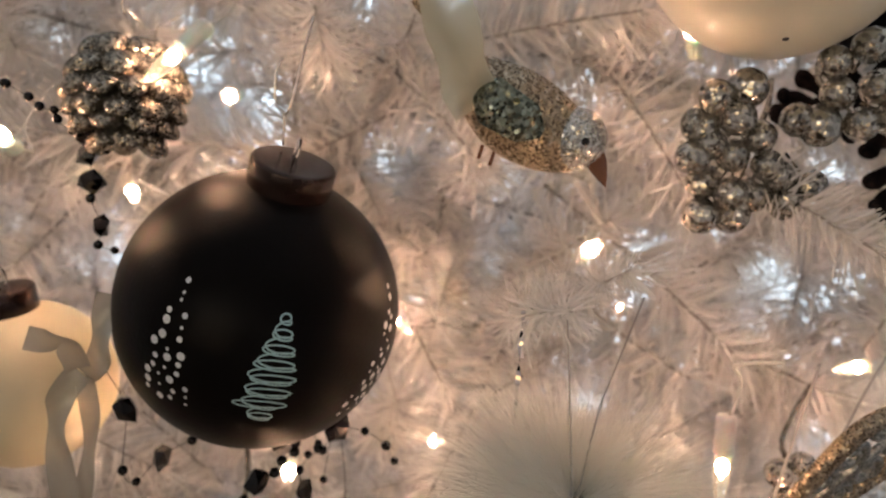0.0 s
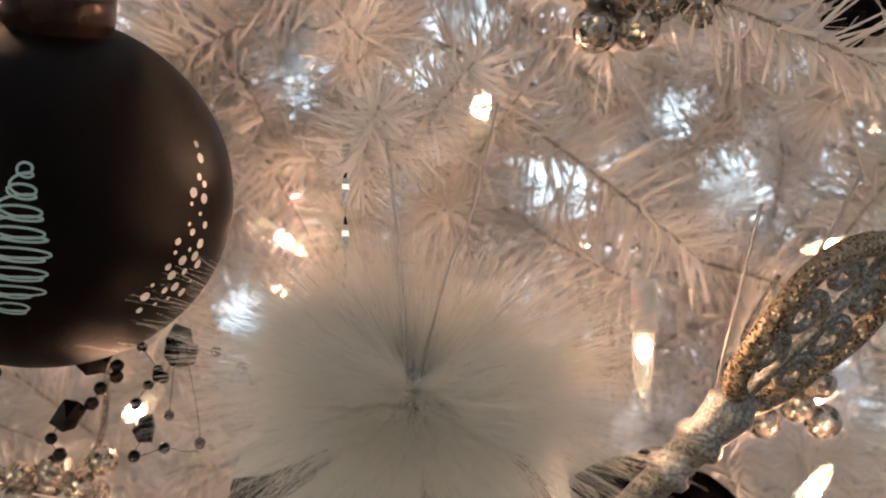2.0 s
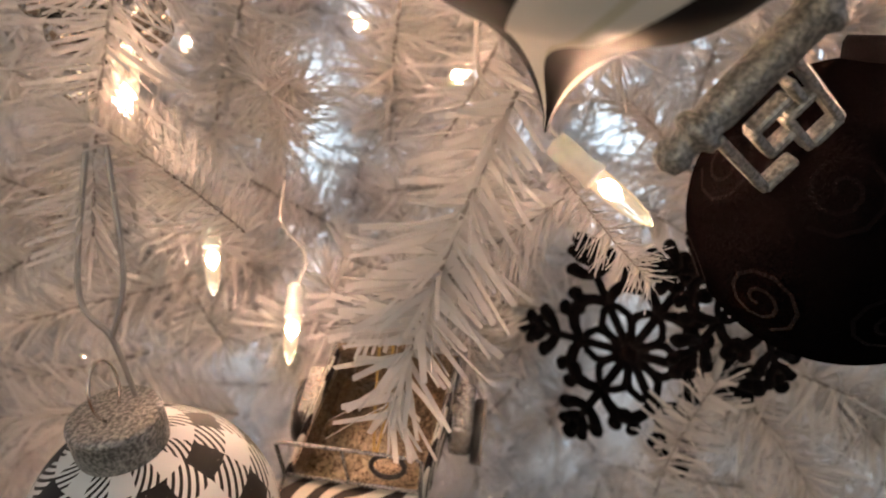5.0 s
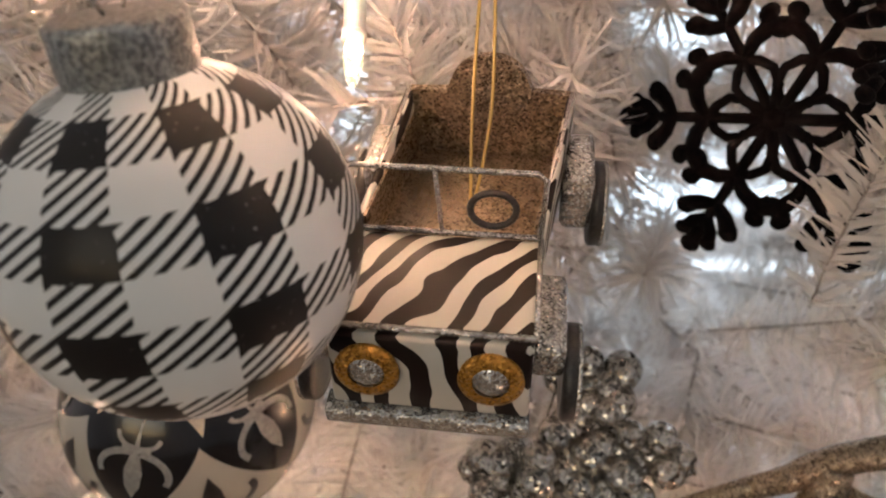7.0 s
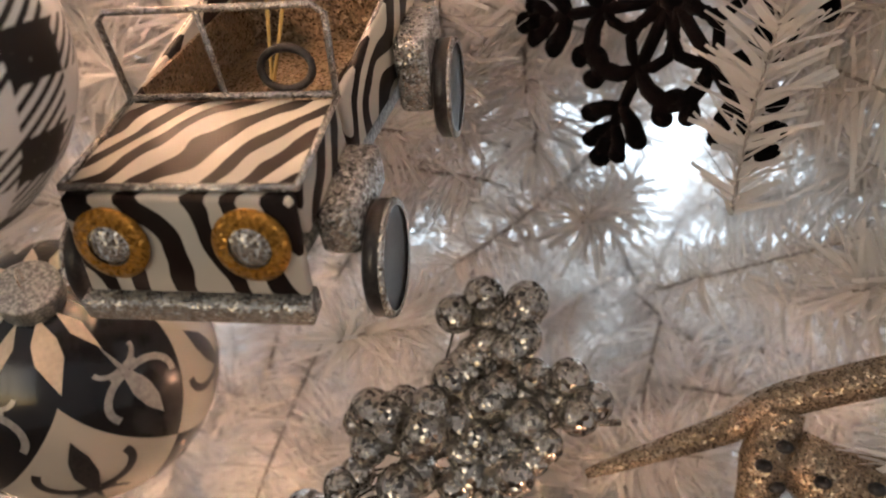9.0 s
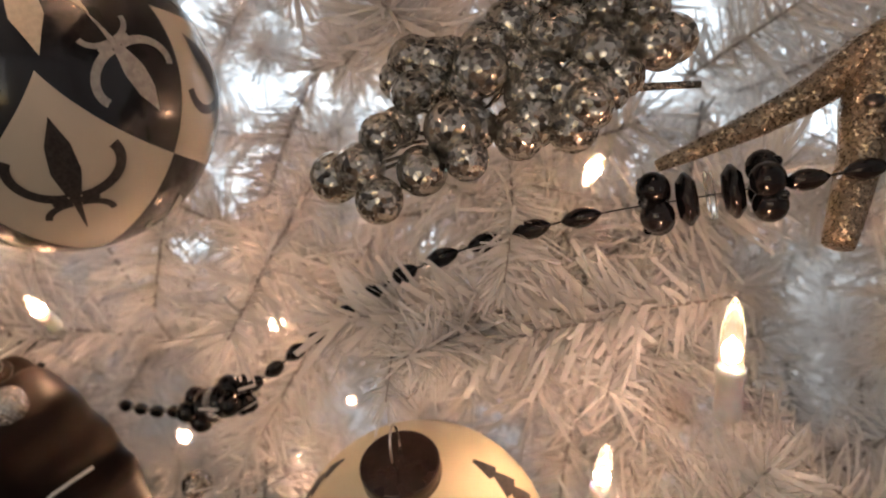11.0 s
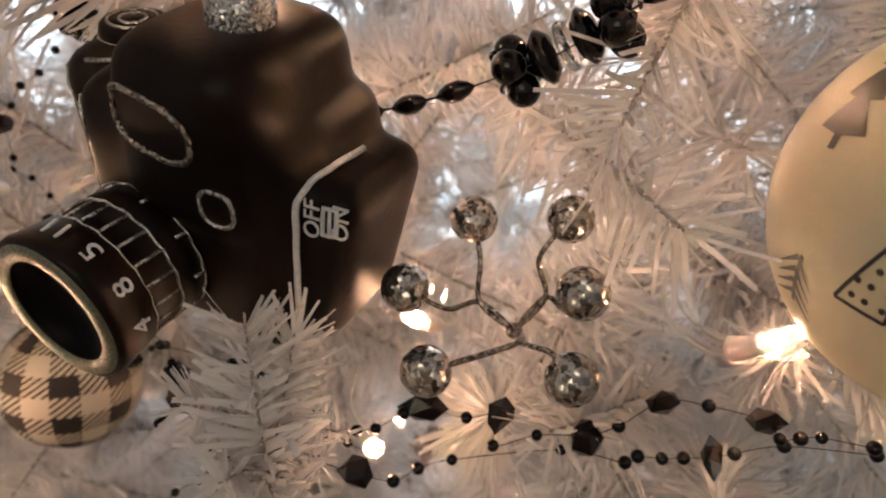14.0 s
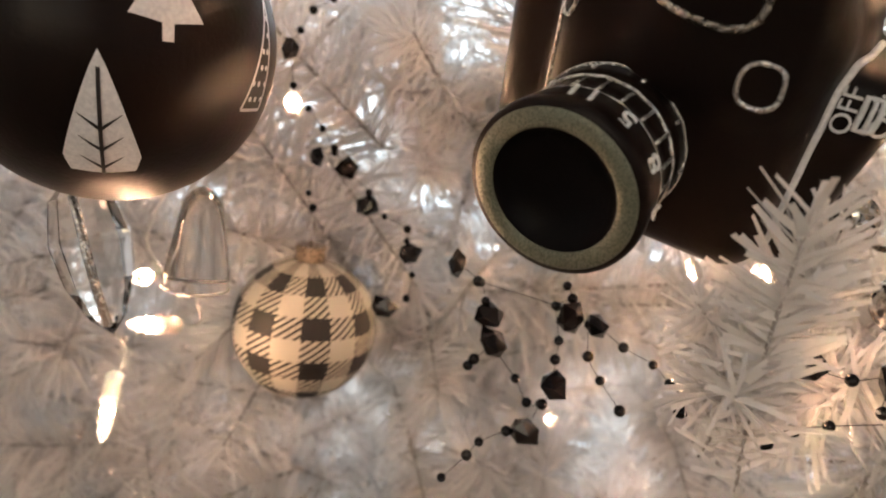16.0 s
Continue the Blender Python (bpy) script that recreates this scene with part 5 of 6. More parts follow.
lens = part("lens", lathe([(0.0001, 0.0), (0.0185, 0.0), (0.0185, 0.012), (0.0178, 0.0125), (0.0178, 0.0235), (0.0190, 0.0245), (0.0203, 0.037), (0.0200, 0.0395), (0.0185, 0.0402), (0.0152, 0.0400), (0.0142, 0.0385)], 56), m_brown_black, cam_ob, m=LENS_M)
part("front_ring", lathe([(0.0143, 0.0403), (0.0150, 0.0411), (0.0182, 0.0410), (0.0188, 0.0400)], 56), m_ring, lens, "grey-green glitter ring")
part("front_glass", lathe([(0.0146, 0.0395), (0.0120, 0.0345), (0.0060, 0.0322), (0.0001, 0.0318)], 40), m_matt_black, lens, "dark hollow glass")


def ring_lines(z, r, n):
    geos = [tube([(r * math.cos(2 * math.pi * k / n), r * math.sin(2 * math.pi * k / n), z + 0.0004 * math.sin(k * 1.9)) for k in range(n)], 0.00055, 5, closed=True)]
    return geos


marks = ring_lines(0.0022, 0.0187, 60) + ring_lines(0.0122, 0.0183, 60) + ring_lines(0.0238, 0.0185, 60)
for k in range(20):
    w = 2 * math.pi * k / 20
    for z0, z1, r in ((0.0022, 0.0065, 0.0187), (0.0125, 0.0232, 0.0181)):
        if (z1 - z0 > 0.006) or k % 2 == 0:
            marks.append(tube([(r * math.cos(w), r * math.sin(w), z0), (r * math.cos(w + 0.03), r * math.sin(w + 0.03), z1)], 0.0005, 5))
for geo in marks:
    part("grid_line", geo, m_silver_glit, lens)


def glyph(ch, size, mat, parent, m, label):
    cu = bpy.data.curves.new("digit", "FONT")
    cu.body, cu.size, cu.extrude = ch, size, 0.0002
    cu.align_x, cu.align_y = "CENTER", "CENTER"
    tmp = new("digit", cu)
    me = bpy.data.meshes.new_from_object(tmp.evaluated_get(bpy.context.evaluated_depsgraph_get()))
    bpy.data.objects.remove(tmp)
    me.materials.clear()
    me.materials.append(mat.m)
    part("digit", me, None, parent, label, m=m)


for ch, w in (("8", 32), ("5", 62), ("4", 0), ("11", 92)):
    a = radians(w)
    p = Vector((0.0200 * math.cos(a), 0.0200 * math.sin(a), 0.0305))
    out = Vector((math.cos(a), math.sin(a), 0.09)).normalized()
    glyph(ch, 0.0085, m_white_paint, lens, frame_of(p, out, Vector((-math.sin(a), math.cos(a), 0))), "painted number")


def front_line(pts, r=0.0007, closed=False):
    """A painted line that lies on the blown body; points are x and z of its front."""
    return tube([on_skin((x, -0.034, z) if isinstance(z, float) else (x, *z)) for x, z in pts], r, 5, closed=closed)


def oval(cx, cz, rx, rz, turn, n=28, p=2.6):
    out = []
    for k in range(n):
        w = 2 * math.pi * k / n
        c, s = math.cos(w), math.sin(w)
        x, z = rx * abs(c) ** (2 / p) * (1 if c > 0 else -1), rz * abs(s) ** (2 / p) * (1 if s > 0 else -1)
        out.append((cx + x * math.cos(turn) - z * math.sin(turn), cz + x * math.sin(turn) + z * math.cos(turn)))
    return out


part("plate_outline", front_line(oval(0.0035, 0.0245, 0.0118, 0.0062, -0.16), 0.0009, True), m_dark_glit, cam_ob, "grey-green glitter oval")
part("button_outline", front_line(oval(0.0192, 0.0098, 0.0044, 0.0044, 0), 0.0006, True), m_silver_glit, cam_ob, "silver ring")
part("button_outline", front_line(oval(-0.0260, 0.0160, 0.0045, 0.0052, 0), 0.0005, True), m_silver_glit, cam_ob, "thin grey ring")
part("trim_line", front_line([(-0.034, -0.015), (-0.033, 0.0), (-0.032, 0.010), (-0.0315, 0.020), (-0.030, 0.0255)], 0.0005), m_silver_glit, cam_ob, "thin silver line")
part("trim_line", tube([on_skin(p) for p in [(-0.030, -0.019, 0.0255), (-0.026, -0.018, 0.027), (-0.021, -0.016, 0.0285), (-0.016, -0.014, 0.030)]], 0.0008, 5), m_silver_glit, cam_ob, "thin silver line")
part("trim_line", tube([on_skin(p) for p in [(-0.043, -0.012, 0.024), (-0.040, -0.018, 0.020), (-0.036, -0.019, 0.016), (-0.0325, -0.019, 0.012)]], 0.0005, 5), m_silver_glit, cam_ob, "thin silver line")
grip_way = [(0.0235, -0.0200, -0.032), (0.0245, -0.0205, -0.022), (0.0255, -0.0205, -0.010), (0.0270, -0.0200, 0.002), (0.0280, -0.0198, 0.0095), (0.0300, -0.0150, 0.0125), (0.0315, -0.0080, 0.0130), (0.0330, -0.0010, 0.0130)]
part("grip_line", tube([on_skin(p) for p in spline(grip_way, 4)], 0.0008, 6), m_white_paint, cam_ob, "broad silver-white line")
for word, x, z in (("OFF", 0.0332, 0.0062), ("ON", 0.0415, 0.0070)):
    glyph(word, 0.0052, m_white_paint, cam_ob, frame_of(on_skin((x, -0.022, z)), (0.12, -1, 0.1), (0, 0.1, 1)), "silver-white painted word")
part("switch_outline", tube([on_skin((0.0374 + 0.0019 * a, -0.022, 0.0070 + 0.0040 * b)) for a, b in ((-1, -1), (-1, 0), (-1, 1), (0, 1), (1, 1), (1, 0), (1, -1), (0, -1))], 0.0006, 5, closed=True), m_white_paint, cam_ob, "small silver-white frame")
part("switch_bar", tube([on_skin((0.0374, -0.022, 0.0035 + 0.001 * k)) for k in range(8)], 0.0005, 5), m_white_paint, cam_ob)

# ---- zebra jeep ----
jeep = thing("toy_jeep_ornament", frame_of((0.0117, 0.3244, -0.3654), (0.0251, -0.4477, 0.8938), (0.9997, 0.0089, -0.0236)), "zebra-striped safari jeep ornament with silver glitter edges", "christmas ornament")
# x across, y towards the rear, z up; the windscreen stands at y = 0, and the tub bears a little to one side
SKEW = 0.14


def skewed(bm):
    for v in bm.verts:
        v.co.x += SKEW * v.co.y
    return bm


part("hood", box(0.048, 0.031, 0.012, 0.0012, 2, pose(0, -0.0155, -0.0060)), m_zebra, jeep)
bm = box(0.0475, 0.003, 0.021, 0.0008, 1, pose(0, -0.0325, -0.0110))
for v in bm.verts:
    v.co.y -= 0.22 * (0.0 - v.co.z)
part("front_panel", bm, m_zebra, jeep)
for sd in (-1, 1):
    hl_ob = part("headlight", lathe([(0.0076, 0), (0.0078, 0.0012), (0.0066, 0.0018), (0.0044, 0.0020)], 28), m_amber, jeep, "amber glitter headlight rim", m=pose(sd * 0.0145, -0.0362, -0.0095, 78))
    part("lamp", lathe([(0.0046, 0.0014), (0.003, 0.0022), (0.0001, 0.0024)], 20), m_silver_glit, hl_ob, "silver glitter lamp")
part("bumper", box(0.050, 0.007, 0.0055, 0.001, 2, pose(-0.001, -0.0375, -0.0250)), m_silver_glit, jeep)
part("chassis", skewed(box(0.044, 0.078, 0.006, 0.001, 1, pose(0, 0.010, -0.0215))), m_silver, jeep)
part("tub_floor", skewed(box(0.046, 0.049, 0.003, 0.0006, 1, pose(0, 0.0255, -0.0135))), m_gold_glit, jeep, "brown glitter floor")
for sd in (-1, 1):
    bm = box(0.0022, 0.050, 0.026, 0.0006, 1, pose(sd * 0.0238, 0.0260, -0.003))
    for v in bm.verts:
        if v.co.z > 0:
            v.co.z -= 0.010 * (0.050 - v.co.y) / 0.05
    wall = part("side_wall", skewed(bm), m_zebra, jeep)
    part("lining", skewed(box(0.0008, 0.047, 0.015, m=pose(sd * 0.0222, 0.0265, -0.0055))), m_gold_glit, wall, "brown glitter inside", False)
    part("wall_edge", tube([(sd * 0.0238, 0.001, -0.0008), (sd * 0.0238 + SKEW * 0.051, 0.051, 0.0100)], 0.0008, 5), m_silver_glit, wall, "silver glitter edge")
    part("fender", box(0.009, 0.026, 0.011, 0.002, 2, pose(sd * 0.0275, -0.014, -0.0160)), m_silver_glit, jeep)
    part("rear_fender", box(0.009, 0.022, 0.020, 0.002, 2, pose(sd * 0.0290 + SKEW * 0.038, 0.038, -0.012)), m_silver_glit, jeep)
    part("hood_edge", tube([(sd * 0.0242, 0, 0.0002), (sd * 0.0242, -0.0315, 0.0002)], 0.0008, 5), m_silver_glit, jeep)
    for x, y, z in ((0.0315, -0.019, -0.0290), (0.0330 + SKEW * 0.0389 * sd, 0.0389, -0.0214)):
        wh = part("wheel", lathe([(0.0001, 0), (0.0090, 0.0003), (0.0122, 0.0002), (0.0131, 0.0010), (0.0131, 0.0036), (0.0120, 0.0046), (0.0095, 0.0040), (0.0001, 0.0040)], 34), m_black_paint, jeep, m=pose(sd * x, y, z, 0, 90 * sd, 0))
        part("rim", lathe([(0.0124, 0.0036), (0.0134, 0.0040), (0.0130, 0.0049), (0.0116, 0.0048)], 34), m_silver_glit, wh, "silver glitter rim")
part("hood_edge", tube([(-0.0242, -0.0315, 0.0002), (0.0242, -0.0315, 0.0002)], 0.0009, 5), m_silver_glit, jeep)
ws = [tube([(-0.0240, 0.0, 0), (-0.0252, 0.002, 0.0180), (-0.0230, 0.002, 0.0200), (0.0222, 0.002, 0.0200), (0.0245, 0.002, 0.0180), (0.0240, 0, 0)], 0.0008, 6), tube([(-0.001, 0, 0), (-0.0025, 0.002, 0.020)], 0.0007, 6), tube([(-0.024, 0, 0.0008), (0.024, 0, 0.0008)], 0.0008, 6)]
part("windscreen_frame", join(*ws), m_silver_glit, jeep, "thin silver glitter frame")
part("steering_wheel", tube([(0.0115 + 0.006 * math.cos(w), 0.0065 + 0.002 * math.sin(w), 0.0035 + 0.0040 * math.sin(w)) for w in [2 * math.pi * k / 22 for k in range(22)]], 0.0010, 6, closed=True), m_black_paint, jeep)
tail = [(-0.0238, -0.015), (0.0238, -0.015), (0.0238, 0.0100), (0.0125, 0.0105)] + [(0.0115 * math.cos(w), 0.0115 + 0.0105 * math.sin(w)) for w in [math.pi * (0.08 + 0.84 * k / 10) for k in range(11)]] + [(-0.0125, 0.0105), (-0.0238, 0.0100)]
n = len(tail)
tail_geo = [(x + SKEW * y, y, z) for y in (0.0495, 0.0520) for x, z in tail], [tuple(range(n))[::-1], tuple(range(n, 2 * n))] + [(k, (k + 1) % n, n + (k + 1) % n, n + k) for k in range(n)]
part("rear_panel", tail_geo, m_gold_glit, jeep, "brown glitter tailboard with a rounded crest", False)
hook("gold_thread", [(0.0168, 0.3352, -0.3644), (0.0165, 0.340, -0.335), (0.018, 0.346, -0.295)], "gold twisted thread holding a jeep ornament", m_gold_thread, 0.0005)
hook("gold_thread", [(0.0168, 0.3352, -0.3644), (0.0215, 0.340, -0.335), (0.021, 0.346, -0.295)], "gold twisted thread holding a jeep ornament", m_gold_thread, 0.0005)

# ---- gold glitter animal, of which tail, leg and spotted haunch show ----
animal = thing("reindeer_ornament", pose(0.165, 0.397, -0.470), "champagne gold glitter animal with slim tail, leg and dark spots", "christmas ornament")
DO = Vector((0.165, 0.397, -0.470))


def animal_tube(pts, radii):
    line_pts = spline([Vector(p) - DO for p in pts], 6)
    n = len(line_pts) - 1
    return tube(line_pts, [float(np.interp(k / n, np.linspace(0, 1, len(radii)), radii)) for k in range(n + 1)], 10)


# the slim tapering tail, then the leg down to its hoof
part("limb", animal_tube([(0.088, 0.400, -0.504), (0.116, 0.402, -0.493), (0.134, 0.399, -0.483), (0.149, 0.396, -0.471), (0.182, 0.392, -0.458)], [0.0018, 0.0042, 0.0052, 0.0058, 0.0062]), m_gold_glit, animal)
part("limb", animal_tube([(0.149, 0.396, -0.474), (0.144, 0.391, -0.490), (0.140, 0.386, -0.502), (0.131, 0.374, -0.524)], [0.0070, 0.0085, 0.0060, 0.0042]), m_gold_glit, animal)
# the thick spotted haunch of the body
part("head", animal_tube([(0.150, 0.392, -0.486), (0.166, 0.392, -0.498), (0.184, 0.394, -0.502)], [0.008, 0.013, 0.012]), m_gold_glit, animal)
part("limb", animal_tube([(0.168, 0.392, -0.503), (0.160, 0.382, -0.516), (0.152, 0.374, -0.528)], [0.006, 0.005, 0.003]), m_gold_glit, animal)

SPOT = mesh_of("sequin_spot", *ball(0.0027, 12, 0.7), m_black_paint)
for x, y, z in ((0.1415, 0.3832, -0.487), (0.1475, 0.3845, -0.481), (0.1455, 0.3828, -0.494), (0.158, 0.3812, -0.4905), (0.166, 0.3797, -0.500), (0.173, 0.3805, -0.4915), (0.160, 0.3815, -0.503)):
    part("sequin_spot", SPOT, None, animal, "small dark sequin", m=Matrix.Translation(Vector((x, y, z)) - DO))

# ---- pine cone, bird, ribbons and small things ----
cone = thing("pine_cone_ornament", frame_of((-0.0925, 0.318, -0.043), (-0.10, 0.25, 1), (0, -1, 0)) @ Matrix.Scale(0.84, 4), "glitter-coated champagne pine cone hanging by a wire", "christmas ornament")
part("core", lathe([(0.001, -0.024), (0.010, -0.020), (0.015, -0.005), (0.015, 0.010), (0.008, 0.019), (0.0005, 0.021)], 20), m_dark_glit, cone)
bm = bmesh.new()
bmesh.ops.create_uvsphere(bm, u_segments=10, v_segments=7, radius=1.0)
for v in bm.verts:
    v.co = Vector((v.co.x * 0.0075 + 0.003, v.co.y * 0.0062, v.co.z * 0.0026 - 0.05 * v.co.x * v.co.x * 0.02))
SCALE = mesh_of("scale", *as_geo(bm), m_dark_glit)
for row in range(6):
    z = 0.0165 - row * 0.0078
    rr = (0.010, 0.0165, 0.0180, 0.0165, 0.0135, 0.0085)[row]
    n = (7, 10, 11, 10, 8, 6)[row]
    for k in range(n):
        w = 2 * math.pi * (k + 0.5 * (row % 2)) / n
        part("scale", SCALE, None, cone, m=pose(rr * math.cos(w), rr * math.sin(w), z + rng.uniform(-0.0012, 0.0012), rng.uniform(-8, 8), 0, math.degrees(w)) @ Matrix.Rotation(radians(rng.uniform(18, 40)), 4, "Y") @ Matrix.Diagonal((1.05, rng.uniform(1.05, 1.3), rng.uniform(1.5, 1.9), 1)))
hook("ornament_hook", [(-0.095, 0.322, -0.018), (-0.096, 0.322, -0.004), (-0.094, 0.325, 0.012)], "thin beaded wire above a pine cone")

bird = thing("bird_ornament", frame_of((0.0475, 0.298, -0.0355), (0.35, -0.2, 0.9), (0.80, -0.2, -0.55)) @ Matrix.Scale(1.12, 4), "glittery champagne bird with copper beak and sheer ribbon", "christmas ornament")
bm = bmesh.new()
bmesh.ops.create_uvsphere(bm, u_segments=36, v_segments=24, radius=1.0)
for v in bm.verts:
    x, y, z = v.co
    g = 1.0 - 0.30 * max(0, -x) ** 1.5
    v.co = Vector((x * 0.025, y * 0.0115 * g, z * 0.0130 * g + 0.004 * max(0, -x) ** 2))
part("body", bm, m_gold_glit, bird)
part("head", ball(0.0090, 28), m_silver_glit, bird, "pale silver flecked head", m=pose(0.0185, 0, 0.003))
part("beak", lathe([(0.0032, 0), (0.0028, 0.003), (0.0014, 0.007), (0.0001, 0.0095)], 14), m_beak, bird, m=frame_of((0.0255, 0, 0.0015), (0.8, -0.1, -0.6)))
part("eye", ball(0.0014, 12), m_bead, bird, m=pose(0.0215, -0.0072, 0.0055))
part("tail", box(0.026, 0.010, 0.004, 0.0016, 2, frame_of((-0.030, 0, 0.010), (0.35, 0, 1), (-1, 0, 0.35))), m_gold_glit, bird)
part("wing", on_ball(flat_shape([(0.012, 0), (0.006, 0.006), (-0.008, 0.007), (-0.016, 0.001), (-0.006, -0.006), (0.006, -0.005)]), 0.0135, -90, 10, 0, 0.0015), m_sequin, bird, "darker green-grey sequin wing")
for s in (0.0, 0.004):
    part("foot", tube([(-0.004 + s, -0.003, -0.0125), (-0.003 + s, -0.004, -0.0165)], 0.0006, 5), m_beak, bird)


def ribbon(name, pts, width, mat, label, across=(0.3, -0.2, 1)):
    base = Vector(pts[0])
    ob = thing(name, pose(*pts[0]), label, "ribbon", "ribbons on the tree")
    line_pts = spline([Vector(p) - base for p in pts], 8)
    verts, faces = [], []
    for k, p in enumerate(line_pts):
        d = (line_pts[min(k + 1, len(line_pts) - 1)] - line_pts[max(k - 1, 0)]).normalized()
        s = d.cross(Vector((0, -1, 0.15)) + 0.5 * Vector((math.sin(k * 0.35), 0, math.cos(k * 0.3)))).normalized() * width / 2
        c = d.cross(s).normalized() * width * 0.10
        row = [p - s, p - s * 0.5 + c, p + c * 1.3, p + s * 0.5 + c, p + s]
        verts += row
        if k:
            a = 5 * (k - 1)
            faces += [(a + j, a + j + 1, a + j + 6, a + j + 5) for j in range(4)]
    part("band", (verts, faces), mat, ob)
    return ob


ribbon("ribbon", [(0.018, 0.285, 0.006), (0.024, 0.283, -0.010), (0.030, 0.286, -0.026), (0.034, 0.290, -0.036)], 0.017, m_satin, "sheer cream organza ribbon beside a bird")
ribbon("ribbon", [(-0.0822, 0.2620, -0.1277), (-0.0853, 0.2600, -0.1189), (-0.0904, 0.2580, -0.1173), (-0.0954, 0.2560, -0.1158)], 0.0075, m_ribbon, "silvery satin ribbon bow loop")
ribbon("ribbon", [(-0.0803, 0.2620, -0.1285), (-0.0783, 0.2660, -0.1261), (-0.0776, 0.2680, -0.1149), (-0.0766, 0.2720, -0.1046)], 0.0085, m_ribbon, "silvery satin ribbon bow loop")
ribbon("ribbon", [(-0.0822, 0.2620, -0.1287), (-0.0873, 0.2590, -0.1379), (-0.0882, 0.2580, -0.1518), (-0.0857, 0.2570, -0.1730), (-0.0853, 0.2570, -0.1894)], 0.0085, m_ribbon, "silvery satin ribbon bow tail")
ribbon("ribbon", [(-0.0813, 0.2630, -0.1307), (-0.0789, 0.2620, -0.1445), (-0.0798, 0.2610, -0.1608), (-0.0823, 0.2600, -0.1778)], 0.006, m_ribbon, "silvery satin ribbon bow tail")

# a twisted tinsel strip and two threads above the down collar
icicle = thing("tinsel_icicle", pose(0.0555, 0.262, -0.090), "thin twisted silver tinsel strip hanging free", "tinsel")
verts, faces = [], []
for k in range(41):
    w, z = k * 0.42, -0.055 * k / 40
    s = Vector((math.cos(w), math.sin(w), 0)) * 0.0008
    c = Vector((0.002 * k / 40, -0.012 * k / 40, z))
    verts += [c - s, c + s]
    if k:
        faces.append((2 * k - 2, 2 * k - 1, 2 * k + 1, 2 * k))
part("strip", (verts, faces), Mat("mirror_tinsel", (0.8, 0.82, 0.82), 0.1, 1.0), icicle)
hook("silver_thread", [(0.074, 0.232, -0.140), (0.071, 0.240, -0.115), (0.0655, 0.248, -0.080)], "fine silver thread rising from the down collar", m_silver_thread, 0.0003)
hook("silver_thread", [(0.074, 0.232, -0.140), (0.080, 0.250, -0.115), (0.084, 0.258, -0.106), (0.089, 0.258, -0.080)], "fine knotted silver thread rising from the down collar", m_silver_thread, 0.0003)

# clear hanging crystal and glittering glass drop beside the dark ball
drop = thing("glass_drop_ornament", frame_of((-0.343, 0.495, -0.690), (-0.25, 0.1, 1), (1, 0, 0)), "clear ribbed glass drop ornament with silver glitter", "christmas ornament")
part("drop", lathe([(0.0002, -0.030), (0.006, -0.024), (0.011, -0.012), (0.013, 0.002), (0.010, 0.016), (0.004, 0.022), (0.0002, 0.024)], 10), m_clear, drop, smooth=False)
part("glitter_line", tube([(0.004, -0.013, 0.016), (0.005, -0.0145, 0.0), (0.004, -0.012, -0.014), (0.002, -0.006, -0.026)], 0.0016, 8), m_silver_glit, drop, "silver glitter line")
drop2 = thing("glass_bell_ornament", frame_of((-0.318, 0.525, -0.690), (0.1, 0, 1), (1, 0, 0)), "clear glass bell ornament catching warm light", "christmas ornament")
part("bell", lathe([(0.012, -0.020), (0.0118, -0.014), (0.009, 0.002), (0.007, 0.012), (0.003, 0.017), (0.0002, 0.018)], 28), m_clear, drop2)
part("rim", tube([(0.0119 * math.cos(w), 0.0119 * math.sin(w), -0.020) for w in [2 * math.pi * k / 30 for k in range(30)]], 0.0007, 6, closed=True), m_silver_glit, drop2)

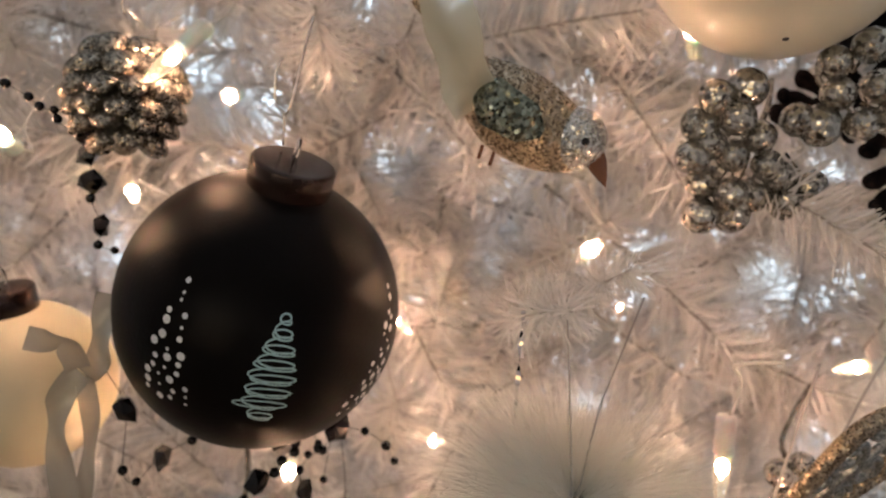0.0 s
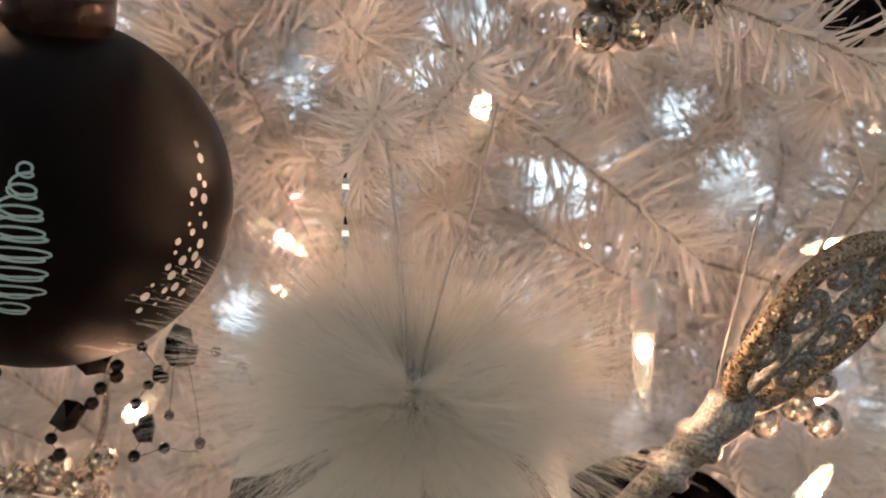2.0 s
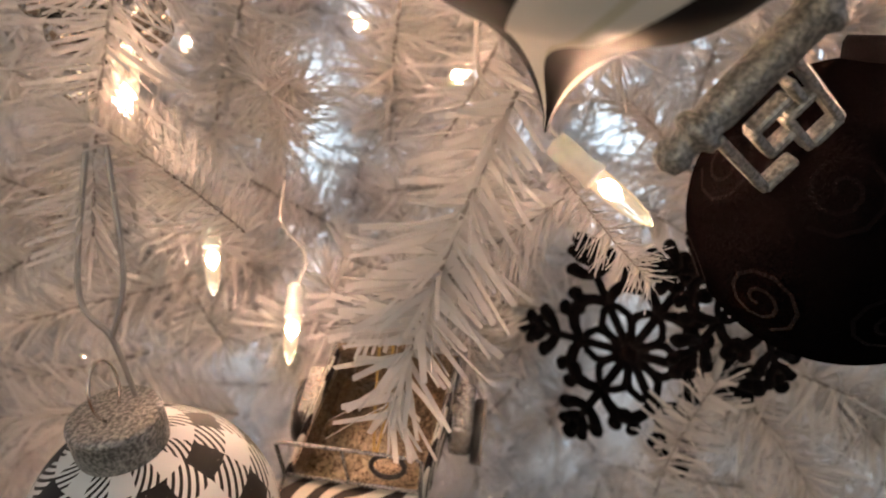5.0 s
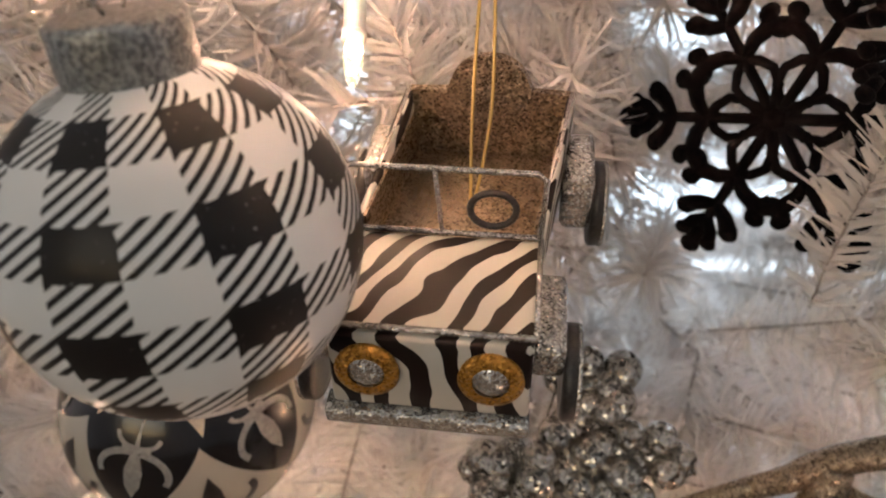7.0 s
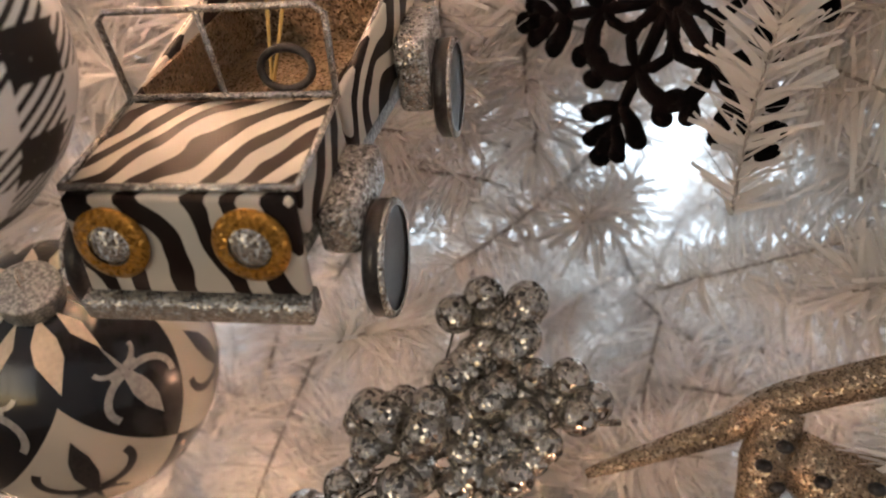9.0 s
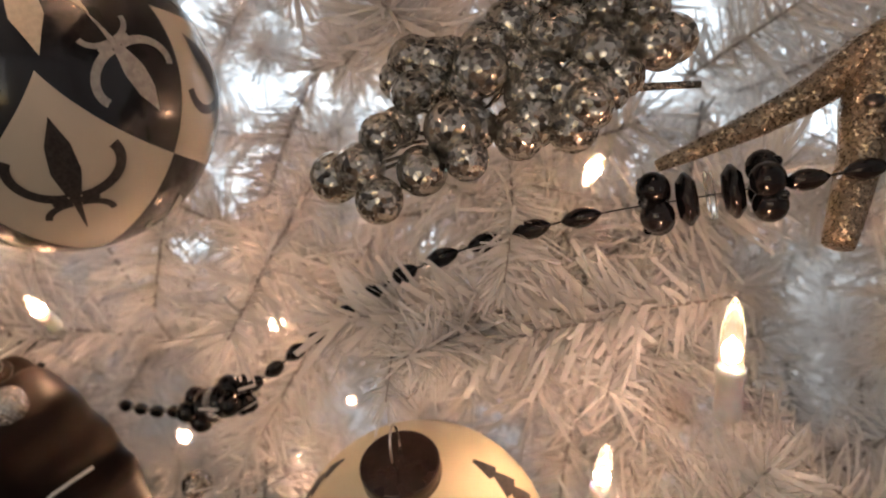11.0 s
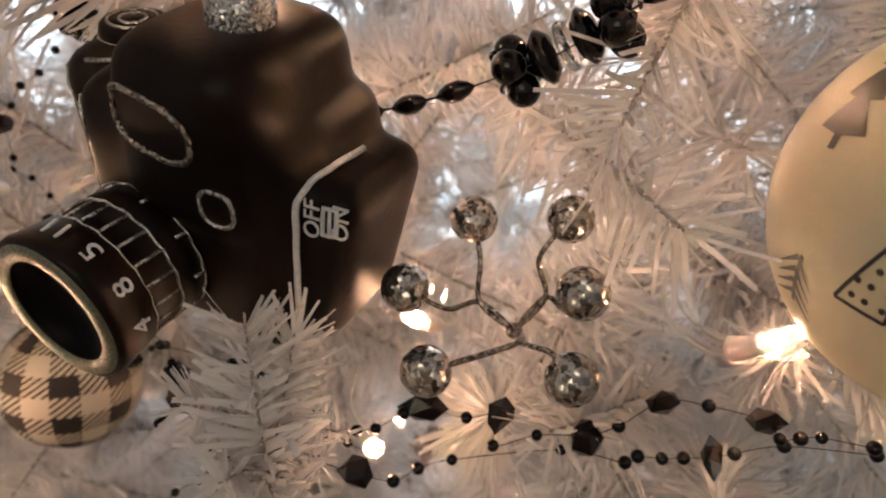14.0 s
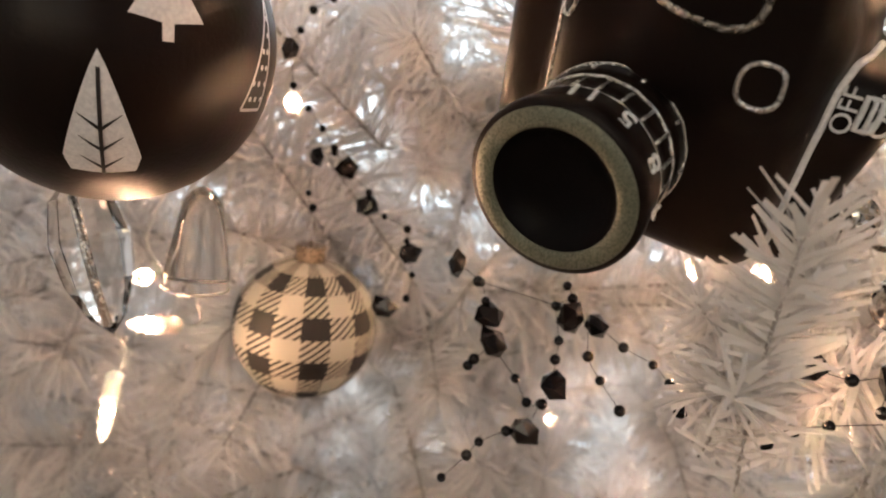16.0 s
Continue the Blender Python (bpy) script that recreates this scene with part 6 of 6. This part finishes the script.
# ---- near tufts that reach out before the ornaments ----
for tip, d, kind, scale in (((0.032, 0.252, -0.292), (-0.35, -0.22, -0.9), 7, 0.72), ((-0.015, 0.383, -0.551), (-1, -0.15, -0.05), 8, 0.95), ((0.035, 0.372, -0.546), (-0.85, -0.5, 0.05), 9, 0.85),
                            ((0.133, 0.376, -0.336), (0.02, -0.3, 0.95), 8, 0.72), ((0.105, 0.365, -0.616), (-0.4, -0.85, 0.4), 7, 0.7), ((0.030, 0.262, -0.275), (-0.7, -0.3, -0.5), 9, 0.5), ((0.096, 0.310, -0.275), (0.5, -0.6, -0.5), 1, 0.40), 
                            ((-0.020, 0.245, -0.222), (-0.3, -0.5, 0.6), 3, 0.45), ((-0.030, 0.245, -0.250), (-0.2, -0.3, -1), 4, 0.6), ((0.062, 0.250, -0.080), (0.1, -0.5, 0.3), 5, 0.5),
                            ((0.085, 0.250, -0.074), (0.3, -0.5, 0.3), 6, 0.5), ((0.020, 0.345, -0.545), (-0.2, -0.75, 0.1), 0, 0.6), ((0.080, 0.330, -0.585), (0.2, -0.7, 0.5), 1, 0.8),
                            ((0.006, 0.372, -0.556), (0.0, -0.8, -0.3), 2, 0.5), ((0.112, 0.325, -0.560), (0.4, -0.6, 0.8), 3, 0.7), ((-0.162, 0.405, -0.655), (-0.05, -0.15, 1), 7, 0.62),
                            ((-0.147, 0.408, -0.661), (0.3, -0.2, 0.9), 9, 0.55), ((-0.180, 0.408, -0.678), (-0.6, -0.5, 0.4), 8, 0.5), ((-0.165, 0.400, -0.690), (-0.1, -0.7, 0.3), 9, 0.6), ((-0.205, 0.43, -0.775), (0.0, -0.8, 0.6), 6, 0.7), ((0.100, 0.278, -0.150), (0.2, -0.7, 0.4), 0, 0.5), ((-0.035, 0.335, -0.008), (0.0, -0.9, 0.35), 1, 0.75),
                            ((0.165, 0.285, -0.060), (0.6, -0.6, -0.2), 2, 0.7), ((0.05, 0.370, -0.535), (0.1, -0.7, -0.5), 3, 0.6)):
    branch(tip, d, kind, scale, kind * 1.1)
